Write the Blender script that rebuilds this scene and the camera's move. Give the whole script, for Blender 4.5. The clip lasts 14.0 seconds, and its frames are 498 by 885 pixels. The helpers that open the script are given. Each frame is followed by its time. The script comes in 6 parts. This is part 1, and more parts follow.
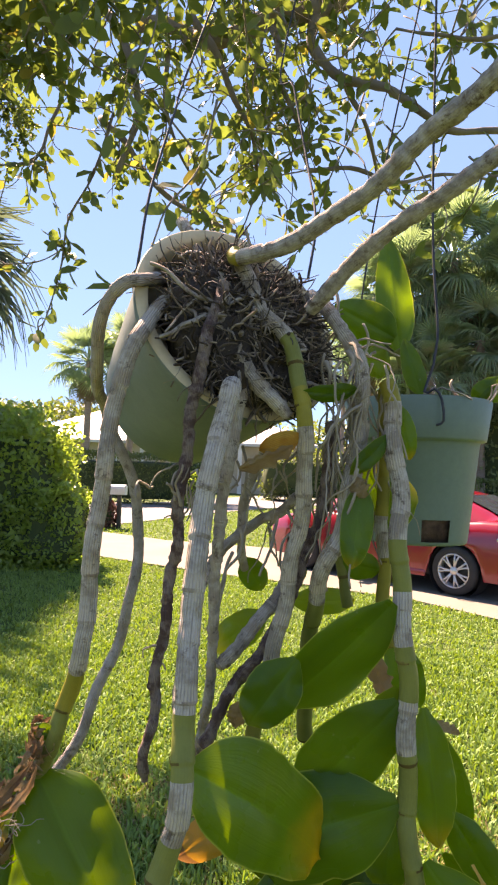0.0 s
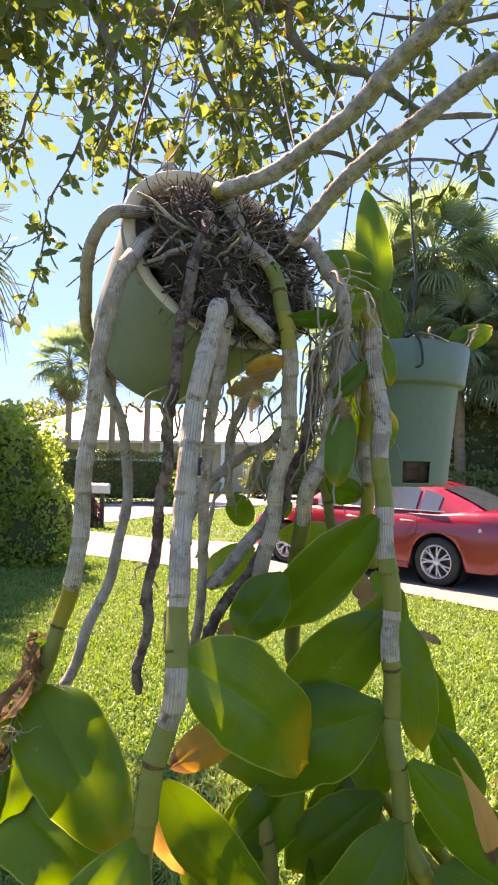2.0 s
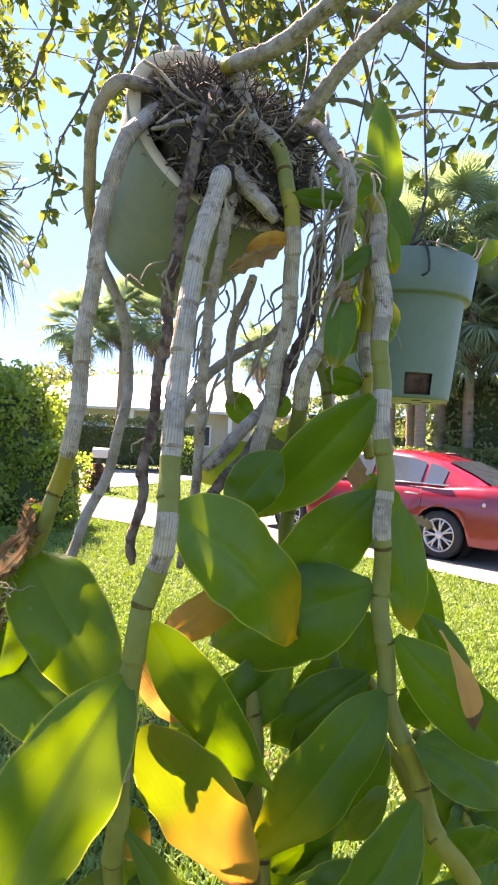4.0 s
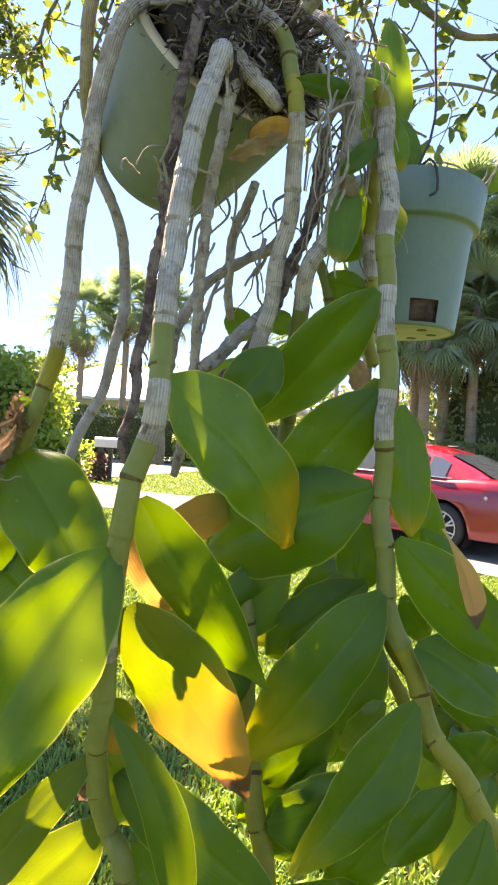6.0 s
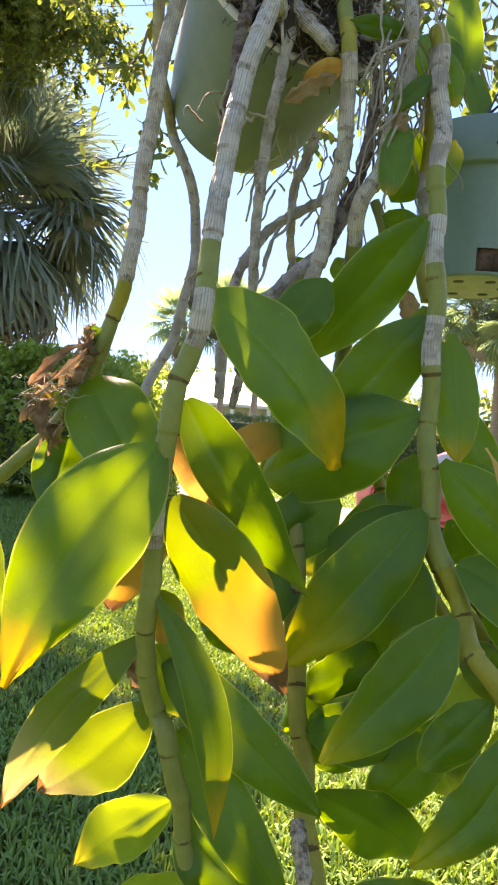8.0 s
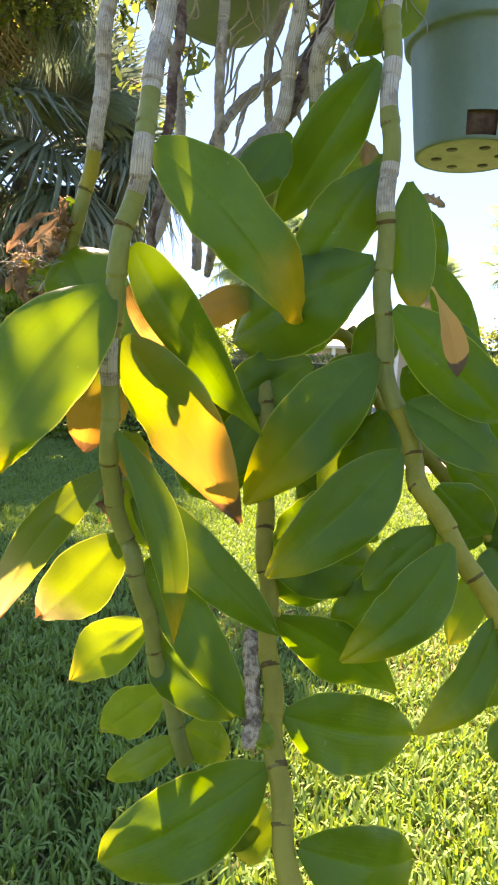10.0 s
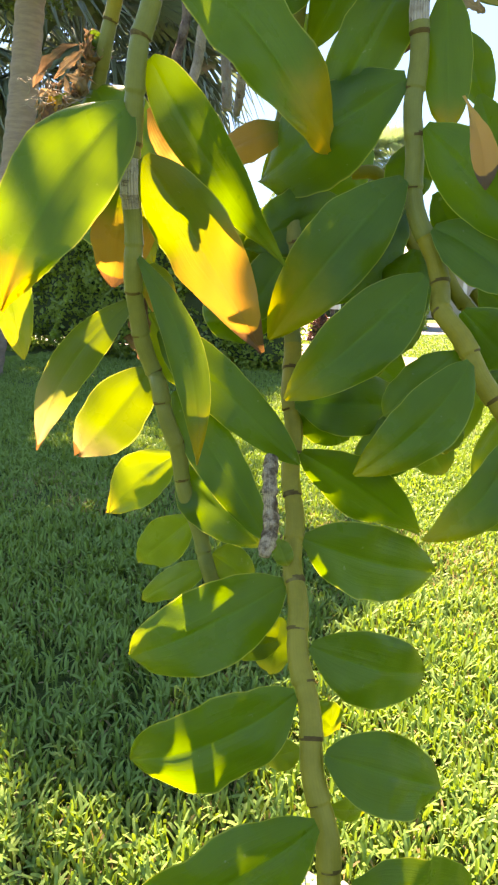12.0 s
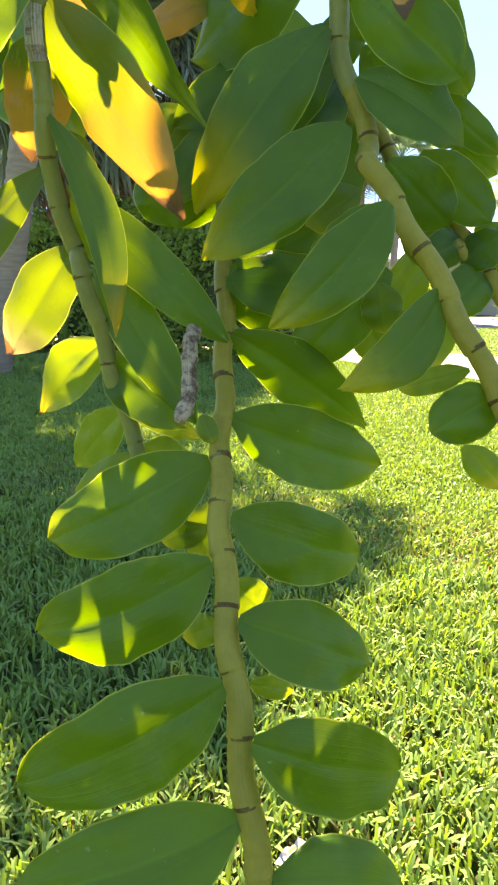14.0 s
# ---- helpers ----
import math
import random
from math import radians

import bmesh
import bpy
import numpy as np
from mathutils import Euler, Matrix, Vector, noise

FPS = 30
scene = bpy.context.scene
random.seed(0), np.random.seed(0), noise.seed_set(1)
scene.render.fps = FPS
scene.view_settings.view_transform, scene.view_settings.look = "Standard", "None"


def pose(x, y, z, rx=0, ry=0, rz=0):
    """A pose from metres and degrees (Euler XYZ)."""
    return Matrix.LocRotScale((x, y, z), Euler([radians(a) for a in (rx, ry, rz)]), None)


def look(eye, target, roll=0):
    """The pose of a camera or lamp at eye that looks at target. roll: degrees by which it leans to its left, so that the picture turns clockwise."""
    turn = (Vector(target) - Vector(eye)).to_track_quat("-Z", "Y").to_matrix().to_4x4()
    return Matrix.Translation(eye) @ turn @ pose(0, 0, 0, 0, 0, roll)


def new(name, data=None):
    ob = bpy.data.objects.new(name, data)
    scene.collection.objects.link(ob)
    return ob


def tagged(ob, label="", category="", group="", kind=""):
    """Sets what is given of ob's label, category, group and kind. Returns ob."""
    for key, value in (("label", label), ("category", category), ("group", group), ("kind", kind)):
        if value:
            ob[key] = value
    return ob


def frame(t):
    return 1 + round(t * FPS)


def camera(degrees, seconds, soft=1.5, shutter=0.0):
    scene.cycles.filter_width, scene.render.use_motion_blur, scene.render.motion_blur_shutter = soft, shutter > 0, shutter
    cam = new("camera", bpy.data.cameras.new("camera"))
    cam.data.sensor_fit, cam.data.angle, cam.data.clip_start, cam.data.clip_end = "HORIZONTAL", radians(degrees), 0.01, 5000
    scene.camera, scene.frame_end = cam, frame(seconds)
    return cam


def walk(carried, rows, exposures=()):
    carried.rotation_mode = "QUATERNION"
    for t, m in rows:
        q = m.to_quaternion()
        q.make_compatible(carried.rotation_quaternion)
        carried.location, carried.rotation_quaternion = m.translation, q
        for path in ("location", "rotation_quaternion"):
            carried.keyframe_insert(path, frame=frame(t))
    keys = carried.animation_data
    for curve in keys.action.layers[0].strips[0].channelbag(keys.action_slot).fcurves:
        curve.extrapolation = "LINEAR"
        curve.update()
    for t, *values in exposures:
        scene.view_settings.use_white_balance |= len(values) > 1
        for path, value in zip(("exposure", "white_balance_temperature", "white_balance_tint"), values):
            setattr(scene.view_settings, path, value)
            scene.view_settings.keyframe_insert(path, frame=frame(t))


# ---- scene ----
# the camera and its way: seconds, place, turn
cam = camera(42.3, 14.0, soft=2.2)
ROWS = [
    (0, 0.153, 0.187, 1.640, 92.30, -1.80, 3.60),
    (0.5, 0.148, 0.188, 1.622, 92.27, -1.55, 3.39),
    (1, 0.158, 0.185, 1.616, 92.12, -1.70, 3.24),
    (1.5, 0.161, 0.180, 1.597, 91.72, -1.80, 3.06),
    (2, 0.152, 0.173, 1.584, 92.23, -1.00, 2.08),
    (2.5, 0.158, 0.178, 1.579, 91.96, -2.30, 2.42),
    (3, 0.162, 0.174, 1.556, 91.05, -2.80, 2.62),
    (5.5, 0.160, 0.180, 1.466, 89.27, -3.29, 2.97),
    (6, 0.168, 0.192, 1.446, 89.24, -3.82, 2.92),
    (6.5, 0.173, 0.183, 1.432, 89.28, -3.51, 3.04),
    (7, 0.183, 0.180, 1.420, 88.82, -3.95, 6.42),
    (7.5, 0.193, 0.182, 1.399, 89.60, -4.47, 8.86),
    (8, 0.208, 0.171, 1.390, 89.18, -4.63, 11.51),
    (8.5, 0.230, 0.170, 1.371, 86.94, -4.23, 13.15),
    (8.7, 0.245, 0.168, 1.369, 86.05, -4.13, 14.29),
    (10.8, 0.297, 0.159, 1.293, 81.15, -3.22, 19.56),
    (11, 0.298, 0.158, 1.284, 80.01, -3.51, 20.73),
    (11.5, 0.309, 0.156, 1.273, 77.89, -2.81, 22.66),
    (12, 0.328, 0.154, 1.269, 76.61, -2.30, 22.75),
    (12.5, 0.342, 0.149, 1.253, 76.50, -2.01, 22.89),
    (13, 0.351, 0.164, 1.227, 77.42, -2.82, 23.91),
    (13.5, 0.373, 0.177, 1.202, 76.91, -1.93, 23.99),
    (14, 0.386, 0.181, 1.181, 76.64, -1.25, 23.75),
]
walk(cam, [(t, pose(*row)) for t, *row in ROWS], exposures=[(0, 2.92, 9300, 35), (2, 3.10, 8900, 38), (3, 3.30, 8200, 42), (5.3, 3.42, 8900, 33), (7, 3.50, 9100, 33), (8, 3.42, 9200, 33), (8.6, 3.58, 8200, 40), (10.8, 3.58, 10100, 31), (12, 3.60, 10300, 26), (14, 3.60, 9100, 24)])

# world: a clear sky and one sun, ahead of the camera and to its left
SUN_AZ, SUN_EL = -36.0, 50.0
world = bpy.data.worlds.new("sky")
scene.world = world
world.use_nodes = True
wn = world.node_tree.nodes
sky = wn.new("ShaderNodeTexSky")
sky.sky_type = "NISHITA"
sky.sun_disc = False
sky.sun_elevation = radians(SUN_EL)
sky.sun_rotation = radians(SUN_AZ)
sky.air_density, sky.dust_density, sky.ozone_density = 0.68, 0.0, 6.5
wn["Background"].inputs["Strength"].default_value = 0.094
clear = wn.new("ShaderNodeMix")
clear.data_type, clear.blend_type = "RGBA", "MULTIPLY"
clear.inputs[0].default_value, clear.inputs[7].default_value = 1.0, (0.45, 0.82, 1.30, 1)
even = wn.new("ShaderNodeGamma")
even.inputs[1].default_value = 0.36
world.node_tree.links.new(sky.outputs[0], even.inputs[0])
world.node_tree.links.new(even.outputs[0], clear.inputs[6])
world.node_tree.links.new(clear.outputs[2], wn["Background"].inputs["Color"])
sun = new("sun", bpy.data.lights.new("sun", "SUN"))
sun.data.energy, sun.data.angle, sun.data.color = 3.15, radians(0.53), (1.0, 0.95, 0.87)
sun_from = Vector((math.sin(radians(SUN_AZ)) * math.cos(radians(SUN_EL)), math.cos(radians(SUN_AZ)) * math.cos(radians(SUN_EL)), math.sin(radians(SUN_EL))))
sun.matrix_world = look(sun_from * 60, (0, 0, 0))


# ---- materials ----
class Mat:
    """A small wrapper that keeps node code short."""

    def __init__(self, name, rough=0.6, metal=0.0, spec=0.5):
        self.m = bpy.data.materials.new(name)
        self.m.use_nodes = True
        self.t = self.m.node_tree
        self.b = self.t.nodes["Principled BSDF"]
        self.put(self.b, "Roughness", rough), self.put(self.b, "Metallic", metal), self.put(self.b, "Specular IOR Level", spec)

    def put(self, node, key, value):
        if isinstance(value, bpy.types.NodeSocket):
            self.t.links.new(value, node.inputs[key])
        elif isinstance(value, tuple) and len(value) == 3 and node.inputs[key].type == "RGBA":
            node.inputs[key].default_value = (*value, 1)
        else:
            node.inputs[key].default_value = value

    def node(self, kind, out=0, **keys):
        n = self.t.nodes.new(kind)
        for k, v in keys.items():
            k = k.replace("_", " ") if k.replace("_", " ") in n.inputs else k
            self.put(n, k, v)
        return n.outputs[out]

    def coords(self, which="Object"):
        return self.t.nodes.new("ShaderNodeTexCoord").outputs[which]

    def mapped(self, vector, scale):
        n = self.t.nodes.new("ShaderNodeMapping")
        self.put(n, "Vector", vector), self.put(n, "Scale", scale)
        return n.outputs[0]

    def noise(self, scale, vector=None, detail=4.0, rough=0.55):
        n = self.t.nodes.new("ShaderNodeTexNoise")
        self.put(n, "Scale", scale), self.put(n, "Detail", detail), self.put(n, "Roughness", rough)
        self.put(n, "Vector", vector if vector is not None else self.coords())
        return n.outputs["Fac"]

    def math(self, op, a, b=0.0):
        n = self.t.nodes.new("ShaderNodeMath")
        n.operation = op
        self.put(n, 0, a), self.put(n, 1, b)
        return n.outputs[0]

    def span(self, value, lo, hi):
        n = self.t.nodes.new("ShaderNodeMapRange")
        n.interpolation_type = "SMOOTHSTEP"
        self.put(n, "Value", value), self.put(n, "From Min", lo), self.put(n, "From Max", hi)
        return n.outputs[0]

    def mix(self, fac, a, b, kind="MIX"):
        n = self.t.nodes.new("ShaderNodeMix")
        n.data_type, n.blend_type = "RGBA", kind
        for i, v in ((0, fac), (6, a), (7, b)):
            if isinstance(v, bpy.types.NodeSocket):
                self.t.links.new(v, n.inputs[i])
            else:
                n.inputs[i].default_value = v if i == 0 else (*v, 1)
        return n.outputs[2]

    def colour(self, socket):
        self.put(self.b, "Base Color", socket)
        return self

    def bump(self, height, strength=0.3, distance=0.002):
        n = self.t.nodes.new("ShaderNodeBump")
        self.put(n, "Height", height), self.put(n, "Strength", strength), self.put(n, "Distance", distance)
        self.put(self.b, "Normal", n.outputs[0])
        return self

    def leafy(self, colour, share):
        """Light passes through the sheet: share of it in colour."""
        tr = self.t.nodes.new("ShaderNodeBsdfTranslucent")
        self.put(tr, "Color", colour)
        mx = self.t.nodes.new("ShaderNodeMixShader")
        self.put(mx, 0, share)
        self.t.links.new(self.b.outputs[0], mx.inputs[1]), self.t.links.new(tr.outputs[0], mx.inputs[2])
        self.t.links.new(mx.outputs[0], self.t.nodes["Material Output"].inputs["Surface"])
        return self

    def random(self):
        return self.t.nodes.new("ShaderNodeObjectInfo").outputs["Random"]

    def island(self):
        return self.t.nodes.new("ShaderNodeNewGeometry").outputs["Random Per Island"]

    def uv(self):
        s = self.t.nodes.new("ShaderNodeSeparateXYZ")
        self.put(s, 0, self.coords("UV"))
        return s.outputs[0], s.outputs[1]


def two_tone(name, a, b, scale, fine, rough=0.7, bump=0.3, metal=0.0, spec=0.4, stretch=(1, 1, 1), dist=0.002):
    m = Mat(name, rough, metal, spec)
    v = m.mapped(m.coords(), stretch)
    big, small = m.noise(scale, v), m.noise(fine, v, 6.0, 0.65)
    m.colour(m.mix(m.math("MULTIPLY", m.span(big, 0.3, 0.7), 0.75), m.mix(small, a, tuple(0.75 * c for c in a)), m.mix(small, b, tuple(0.7 * c for c in b))))
    m.bump(small, bump, dist)
    return m.m


def orchid_leaf(name, green, glow, tip, tip_glow, start, end, dry=2.0):
    """A strap leaf: parallel veins and a midrib; tip colour from start to end of its length; dry brown past dry."""
    m = Mat(name, 0.36, 0.0, 0.38)
    u, v = m.uv()
    r = m.random()
    vein = m.span(m.math("SINE", m.math("ADD", m.math("MULTIPLY", v, 46.0), m.math("MULTIPLY", m.noise(14.0), 7.0))), 0.0, 1.0)
    streak = m.noise(1.0, m.mapped(m.coords("UV"), (3.0, 26.0, 1.0)), 3.0, 0.6)
    rib = m.math("SUBTRACT", 1.0, m.span(m.math("ABSOLUTE", v), 0.0, 0.06))
    rim = m.span(m.math("ABSOLUTE", v), 0.955, 0.99)
    cloud = m.noise(26.0)
    along = m.math("ADD", m.math("ADD", u, m.math("MULTIPLY", m.math("SUBTRACT", cloud, 0.5), 0.35)), m.math("MULTIPLY", m.math("SUBTRACT", r, 0.5), 0.25))
    ripe = m.span(along, start, end)
    gone = m.span(m.math("ADD", m.math("ADD", u, m.math("MULTIPLY", m.math("SUBTRACT", m.noise(60.0), 0.5), 0.14)), m.math("MULTIPLY", m.math("POWER", m.math("ABSOLUTE", v), 3.0), 0.07)), dry - 0.01, dry + 0.012)
    speck = m.span(m.noise(150.0), 0.70, 0.74)
    deep = (0.60 * green[0], 0.70 * green[1], 0.95 * green[2])
    body = m.mix(m.span(cloud, 0.3, 0.75), green, deep)
    body = m.mix(m.math("MULTIPLY", vein, 0.2), body, tuple(1.5 * c for c in green))
    body = m.mix(m.math("MULTIPLY", m.span(streak, 0.4, 0.7), 0.35), body, tuple(0.66 * c for c in green))
    body = m.mix(m.math("MULTIPLY", rib, 0.45), body, tuple(min(1.0, 1.9 * c) for c in green))
    body = m.mix(m.math("MULTIPLY", rim, 0.6), body, (0.30, 0.34, 0.07))
    body = m.mix(ripe, body, tip)
    body = m.mix(m.math("MULTIPLY", speck, 0.5), body, (0.34, 0.36, 0.22))
    m.colour(m.mix(gone, body, (0.16, 0.085, 0.04)))
    light = m.mix(m.math("MULTIPLY", vein, 0.2), glow, tuple(0.7 * c for c in glow))
    light = m.mix(m.math("MULTIPLY", rib, 0.35), light, tuple(0.75 * c for c in glow))
    light = m.mix(m.math("MULTIPLY", rim, 0.7), light, (0.75, 0.75, 0.12))
    light = m.mix(gone, m.mix(ripe, light, tip_glow), (0.22, 0.1, 0.03))
    m.bump(m.math("ADD", m.math("ADD", m.math("MULTIPLY", vein, 0.16), m.math("MULTIPLY", streak, 0.7)), m.math("SUBTRACT", m.math("MULTIPLY", cloud, 1.2), m.math("MULTIPLY", rib, 0.25))), 0.35, 0.0014)
    m.put(m.b, "Roughness", m.math("ADD", 0.17, m.math("MULTIPLY", cloud, 0.26)))
    return m.leafy(light, 0.48).m


LEAF = {
    "green": orchid_leaf("leaf_green", (0.048, 0.140, 0.012), (0.165, 0.295, 0.003), (0.10, 0.165, 0.02), (0.42, 0.50, 0.02), 0.78, 1.2),
    "hint": orchid_leaf("leaf_green_pale_tip", (0.058, 0.150, 0.012), (0.175, 0.305, 0.003), (0.27, 0.27, 0.012), (0.62, 0.54, 0.01), 0.60, 1.02),
    "tip": orchid_leaf("leaf_green_yellow_tip", (0.057, 0.150, 0.012), (0.20, 0.33, 0.003), (0.40, 0.29, 0.015), (0.68, 0.38, 0.015), 0.68, 1.0, 1.05),
    "lime": orchid_leaf("leaf_young_lime", (0.11, 0.205, 0.022), (0.28, 0.38, 0.012), (0.28, 0.28, 0.03), (0.85, 0.66, 0.04), 0.7, 1.1, 1.03),
    "scorch": orchid_leaf("leaf_scorched_tip", (0.085, 0.165, 0.02), (0.155, 0.21, 0.006), (0.60, 0.45, 0.22), (0.48, 0.34, 0.13), 0.42, 0.95, 0.955),
    "yellow": orchid_leaf("leaf_yellowing", (0.09, 0.165, 0.015), (0.21, 0.275, 0.006), (0.50, 0.26, 0.04), (0.54, 0.255, 0.03), 0.20, 0.55, 0.90),
}


def dry_leaf(name, a, b):
    m = Mat(name, 0.8, 0.0, 0.2)
    u, v = m.uv()
    vein = m.span(m.math("SINE", m.math("MULTIPLY", v, 40.0)), -0.3, 1.0)
    cloud = m.noise(70.0)
    m.colour(m.mix(m.span(cloud, 0.35, 0.7), m.mix(vein, a, tuple(0.6 * c for c in a)), b)).bump(m.math("ADD", vein, cloud), 0.5, 0.0015)
    return m.leafy(m.mix(cloud, tuple(min(1, 1.5 * c) for c in a), b), 0.35).m


LEAF["blush"] = orchid_leaf("leaf_dry_blush", (0.66, 0.36, 0.10), (0.95, 0.52, 0.10), (0.70, 0.31, 0.08), (1.0, 0.45, 0.10), 0.1, 0.75, 0.86)
LEAF["dry"] = dry_leaf("leaf_dry_brown", (0.34, 0.20, 0.10), (0.13, 0.065, 0.035))
LEAF["tan"] = dry_leaf("leaf_dry_tan", (0.42, 0.29, 0.16), (0.30, 0.18, 0.085))
LEAF["straw"] = dry_leaf("leaf_dry_straw", (0.66, 0.38, 0.08), (0.46, 0.17, 0.03))
LEAF["rust"] = dry_leaf("leaf_dry_rust", (0.44, 0.23, 0.10), (0.40, 0.28, 0.17))


def cane_skin(name, a, b, stripe, rough=0.55, spots=0.0, scar=0.0, coarse=38.0, edge=0.16, band=None):
    """Skin of a cane: u runs round it, v along it, 0.033 from joint to joint; band: the colour of the smoother stretch below each joint."""
    m = Mat(name, rough, 0.0, 0.14)
    u, v = m.uv()
    wander = m.math("MULTIPLY", m.noise(70.0), 0.05)
    rib = m.math("SINE", m.math("MULTIPLY", m.math("ADD", u, wander), 2 * math.pi * 11))
    cloud, fine = m.noise(coarse, None, 6.0, 0.68), m.noise(260.0, None, 6.0, 0.7)
    fibre = m.noise(1.0, m.mapped(m.coords("UV"), (17.0, 34.0, 1.0)), 5.0, 0.7)
    body = m.mix(m.span(cloud, 0.5 - edge, 0.5 + edge), a, b)
    if band:
        ph = m.math("FRACT", m.math("ADD", m.math("DIVIDE", v, 0.033), m.math("MULTIPLY", cloud, 0.1)))
        body = m.mix(m.math("MULTIPLY", m.span(ph, 0.68, 0.8), 0.75), body, band)
    body = m.mix(m.math("MULTIPLY", m.span(rib, 0.35, 0.98), m.math("MULTIPLY", m.span(fibre, 0.3, 0.7), stripe)), body, tuple(0.36 * c for c in a))
    body = m.mix(m.math("MULTIPLY", m.span(fibre, 0.55, 0.8), 0.35), body, tuple(min(0.8, 1.35 * c) for c in a))
    if spots:
        body = m.mix(m.math("MULTIPLY", m.span(m.noise(95.0, None, 6.0, 0.75), 0.53, 0.66), spots), body, (0.10, 0.065, 0.045))
    if scar:
        body = m.mix(m.math("MULTIPLY", m.span(m.noise(85.0), 0.42, 0.52), scar), body, (0.08, 0.045, 0.012))
    m.colour(body).bump(m.math("ADD", m.math("MULTIPLY", rib, 0.9 * stripe), m.math("ADD", fine, fibre)), 0.6 if stripe > 0.15 else 0.2, 0.0012)
    return m.m


CANE = {
    "w": cane_skin("cane_papery_sheath", (0.52, 0.455, 0.375), (0.32, 0.255, 0.19), 0.9, 0.65, 0.85, coarse=55.0, edge=0.11, band=(0.53, 0.44, 0.345)),
    "g": cane_skin("cane_green", (0.205, 0.21, 0.052), (0.165, 0.172, 0.042), 0.11, 0.40),
    "y": cane_skin("cane_yellow_green", (0.295, 0.24, 0.036), (0.23, 0.192, 0.028), 0.11, 0.42),
    "d": cane_skin("cane_dark_dead", (0.10, 0.058, 0.052), (0.25, 0.185, 0.15), 0.6, 0.8, 0.8, 0.0, 75.0, 0.08),
    "o": cane_skin("cane_old_grey", (0.52, 0.45, 0.37), (0.28, 0.225, 0.175), 0.7, 0.8, 0.8, 0.0, 50.0, 0.12, (0.36, 0.28, 0.215)),
    "k": cane_skin("cane_bark_grey", (0.43, 0.39, 0.345), (0.19, 0.155, 0.13), 0.2, 0.85, 0.9, 0.0, 130.0, 0.2),
    "x": cane_skin("cane_flaking_dead", (0.50, 0.385, 0.25), (0.10, 0.062, 0.035), 0.7, 0.9, 0.8, 0.0, 110.0, 0.12),
    "z": cane_skin("cane_weathered", (0.43, 0.375, 0.315), (0.27, 0.225, 0.18), 0.6, 0.8, 0.7, 0.0, 50.0, 0.14),
    "n": cane_skin("cane_node_scar", (0.25, 0.20, 0.06), (0.08, 0.048, 0.018), 0.1, 0.7, 0.0, 0.65),
    "p": cane_skin("cane_node_pale", (0.50, 0.43, 0.355), (0.34, 0.265, 0.205), 0.3, 0.75, 0.5, 0.35),
}


def root_skin():
    m = Mat("matted_root", 0.85, 0.0, 0.3)
    tone = m.math("POWER", m.math("FRACT", m.math("ADD", m.island(), m.random())), 2.8)
    col = m.mix(tone, (0.05, 0.034, 0.026), (0.42, 0.335, 0.25))
    m.colour(m.mix(m.math("MULTIPLY", m.span(m.noise(120.0), 0.4, 0.65), 0.5), col, (0.09, 0.06, 0.042))).bump(m.noise(400.0), 0.5, 0.001)
    return m.m


ROOT = root_skin()
AERIAL = two_tone("aerial_root_pale", (0.30, 0.24, 0.175), (0.50, 0.42, 0.32), 30, 300, 0.8, 0.4)
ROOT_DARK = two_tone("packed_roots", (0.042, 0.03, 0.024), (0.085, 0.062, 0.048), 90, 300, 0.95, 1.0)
POT = two_tone("pot_grey_green_plastic", (0.13, 0.175, 0.15), (0.185, 0.23, 0.195), 16, 130, 0.65, 0.15, 0, 0.5)
POT2 = two_tone("pot_blue_green_plastic", (0.115, 0.19, 0.145), (0.15, 0.225, 0.175), 12, 150, 0.5, 0.06, 0, 0.5)
CREAM = two_tone("pot_cream_lining", (0.70, 0.55, 0.33), (0.56, 0.42, 0.25), 26, 150, 0.6, 0.1)
WIRE = two_tone("hanger_wire", (0.045, 0.05, 0.06), (0.10, 0.10, 0.11), 60, 300, 0.75, 0.2, 0.0, 0.08)
BARK_CHIP = two_tone("bark_chips", (0.07, 0.035, 0.024), (0.24, 0.14, 0.10), 60, 220, 0.9, 0.6)
TWIG = two_tone("tree_bark", (0.17, 0.135, 0.11), (0.27, 0.23, 0.19), 16, 120, 0.9, 0.6, stretch=(1, 1, 0.4), dist=0.004)
CONCRETE = two_tone("driveway_concrete", (0.21, 0.185, 0.155), (0.17, 0.148, 0.122), 0.8, 40, 0.85, 0.3)
ASPHALT = two_tone("road_asphalt_pale", (0.20, 0.195, 0.19), (0.16, 0.155, 0.15), 0.6, 60, 0.85, 0.3)
TRUNK = two_tone("palm_trunk", (0.40, 0.29, 0.215), (0.27, 0.195, 0.15), 5, 60, 0.9, 0.8, stretch=(1, 1, 5), dist=0.012)
WHITE = two_tone("white_paint", (0.78, 0.78, 0.76), (0.70, 0.70, 0.68), 2, 40, 0.6, 0.1)
ROOF = two_tone("white_roof", (0.62, 0.62, 0.61), (0.54, 0.55, 0.56), 0.6, 12, 0.55, 0.2)
STUCCO = two_tone("cream_stucco", (0.55, 0.48, 0.38), (0.48, 0.42, 0.33), 1.5, 60, 0.85, 0.3)
STEEL = two_tone("mailbox_post_dark", (0.05, 0.05, 0.05), (0.09, 0.085, 0.08), 8, 60, 0.6, 0.1)
POT_BASE = two_tone("pot_underside", (0.46, 0.44, 0.42), (0.37, 0.35, 0.33), 40, 150, 0.7, 0.1)
PAPER = two_tone("white_paper", (0.46, 0.44, 0.41), (0.36, 0.34, 0.31), 30, 120, 0.8, 0.2)


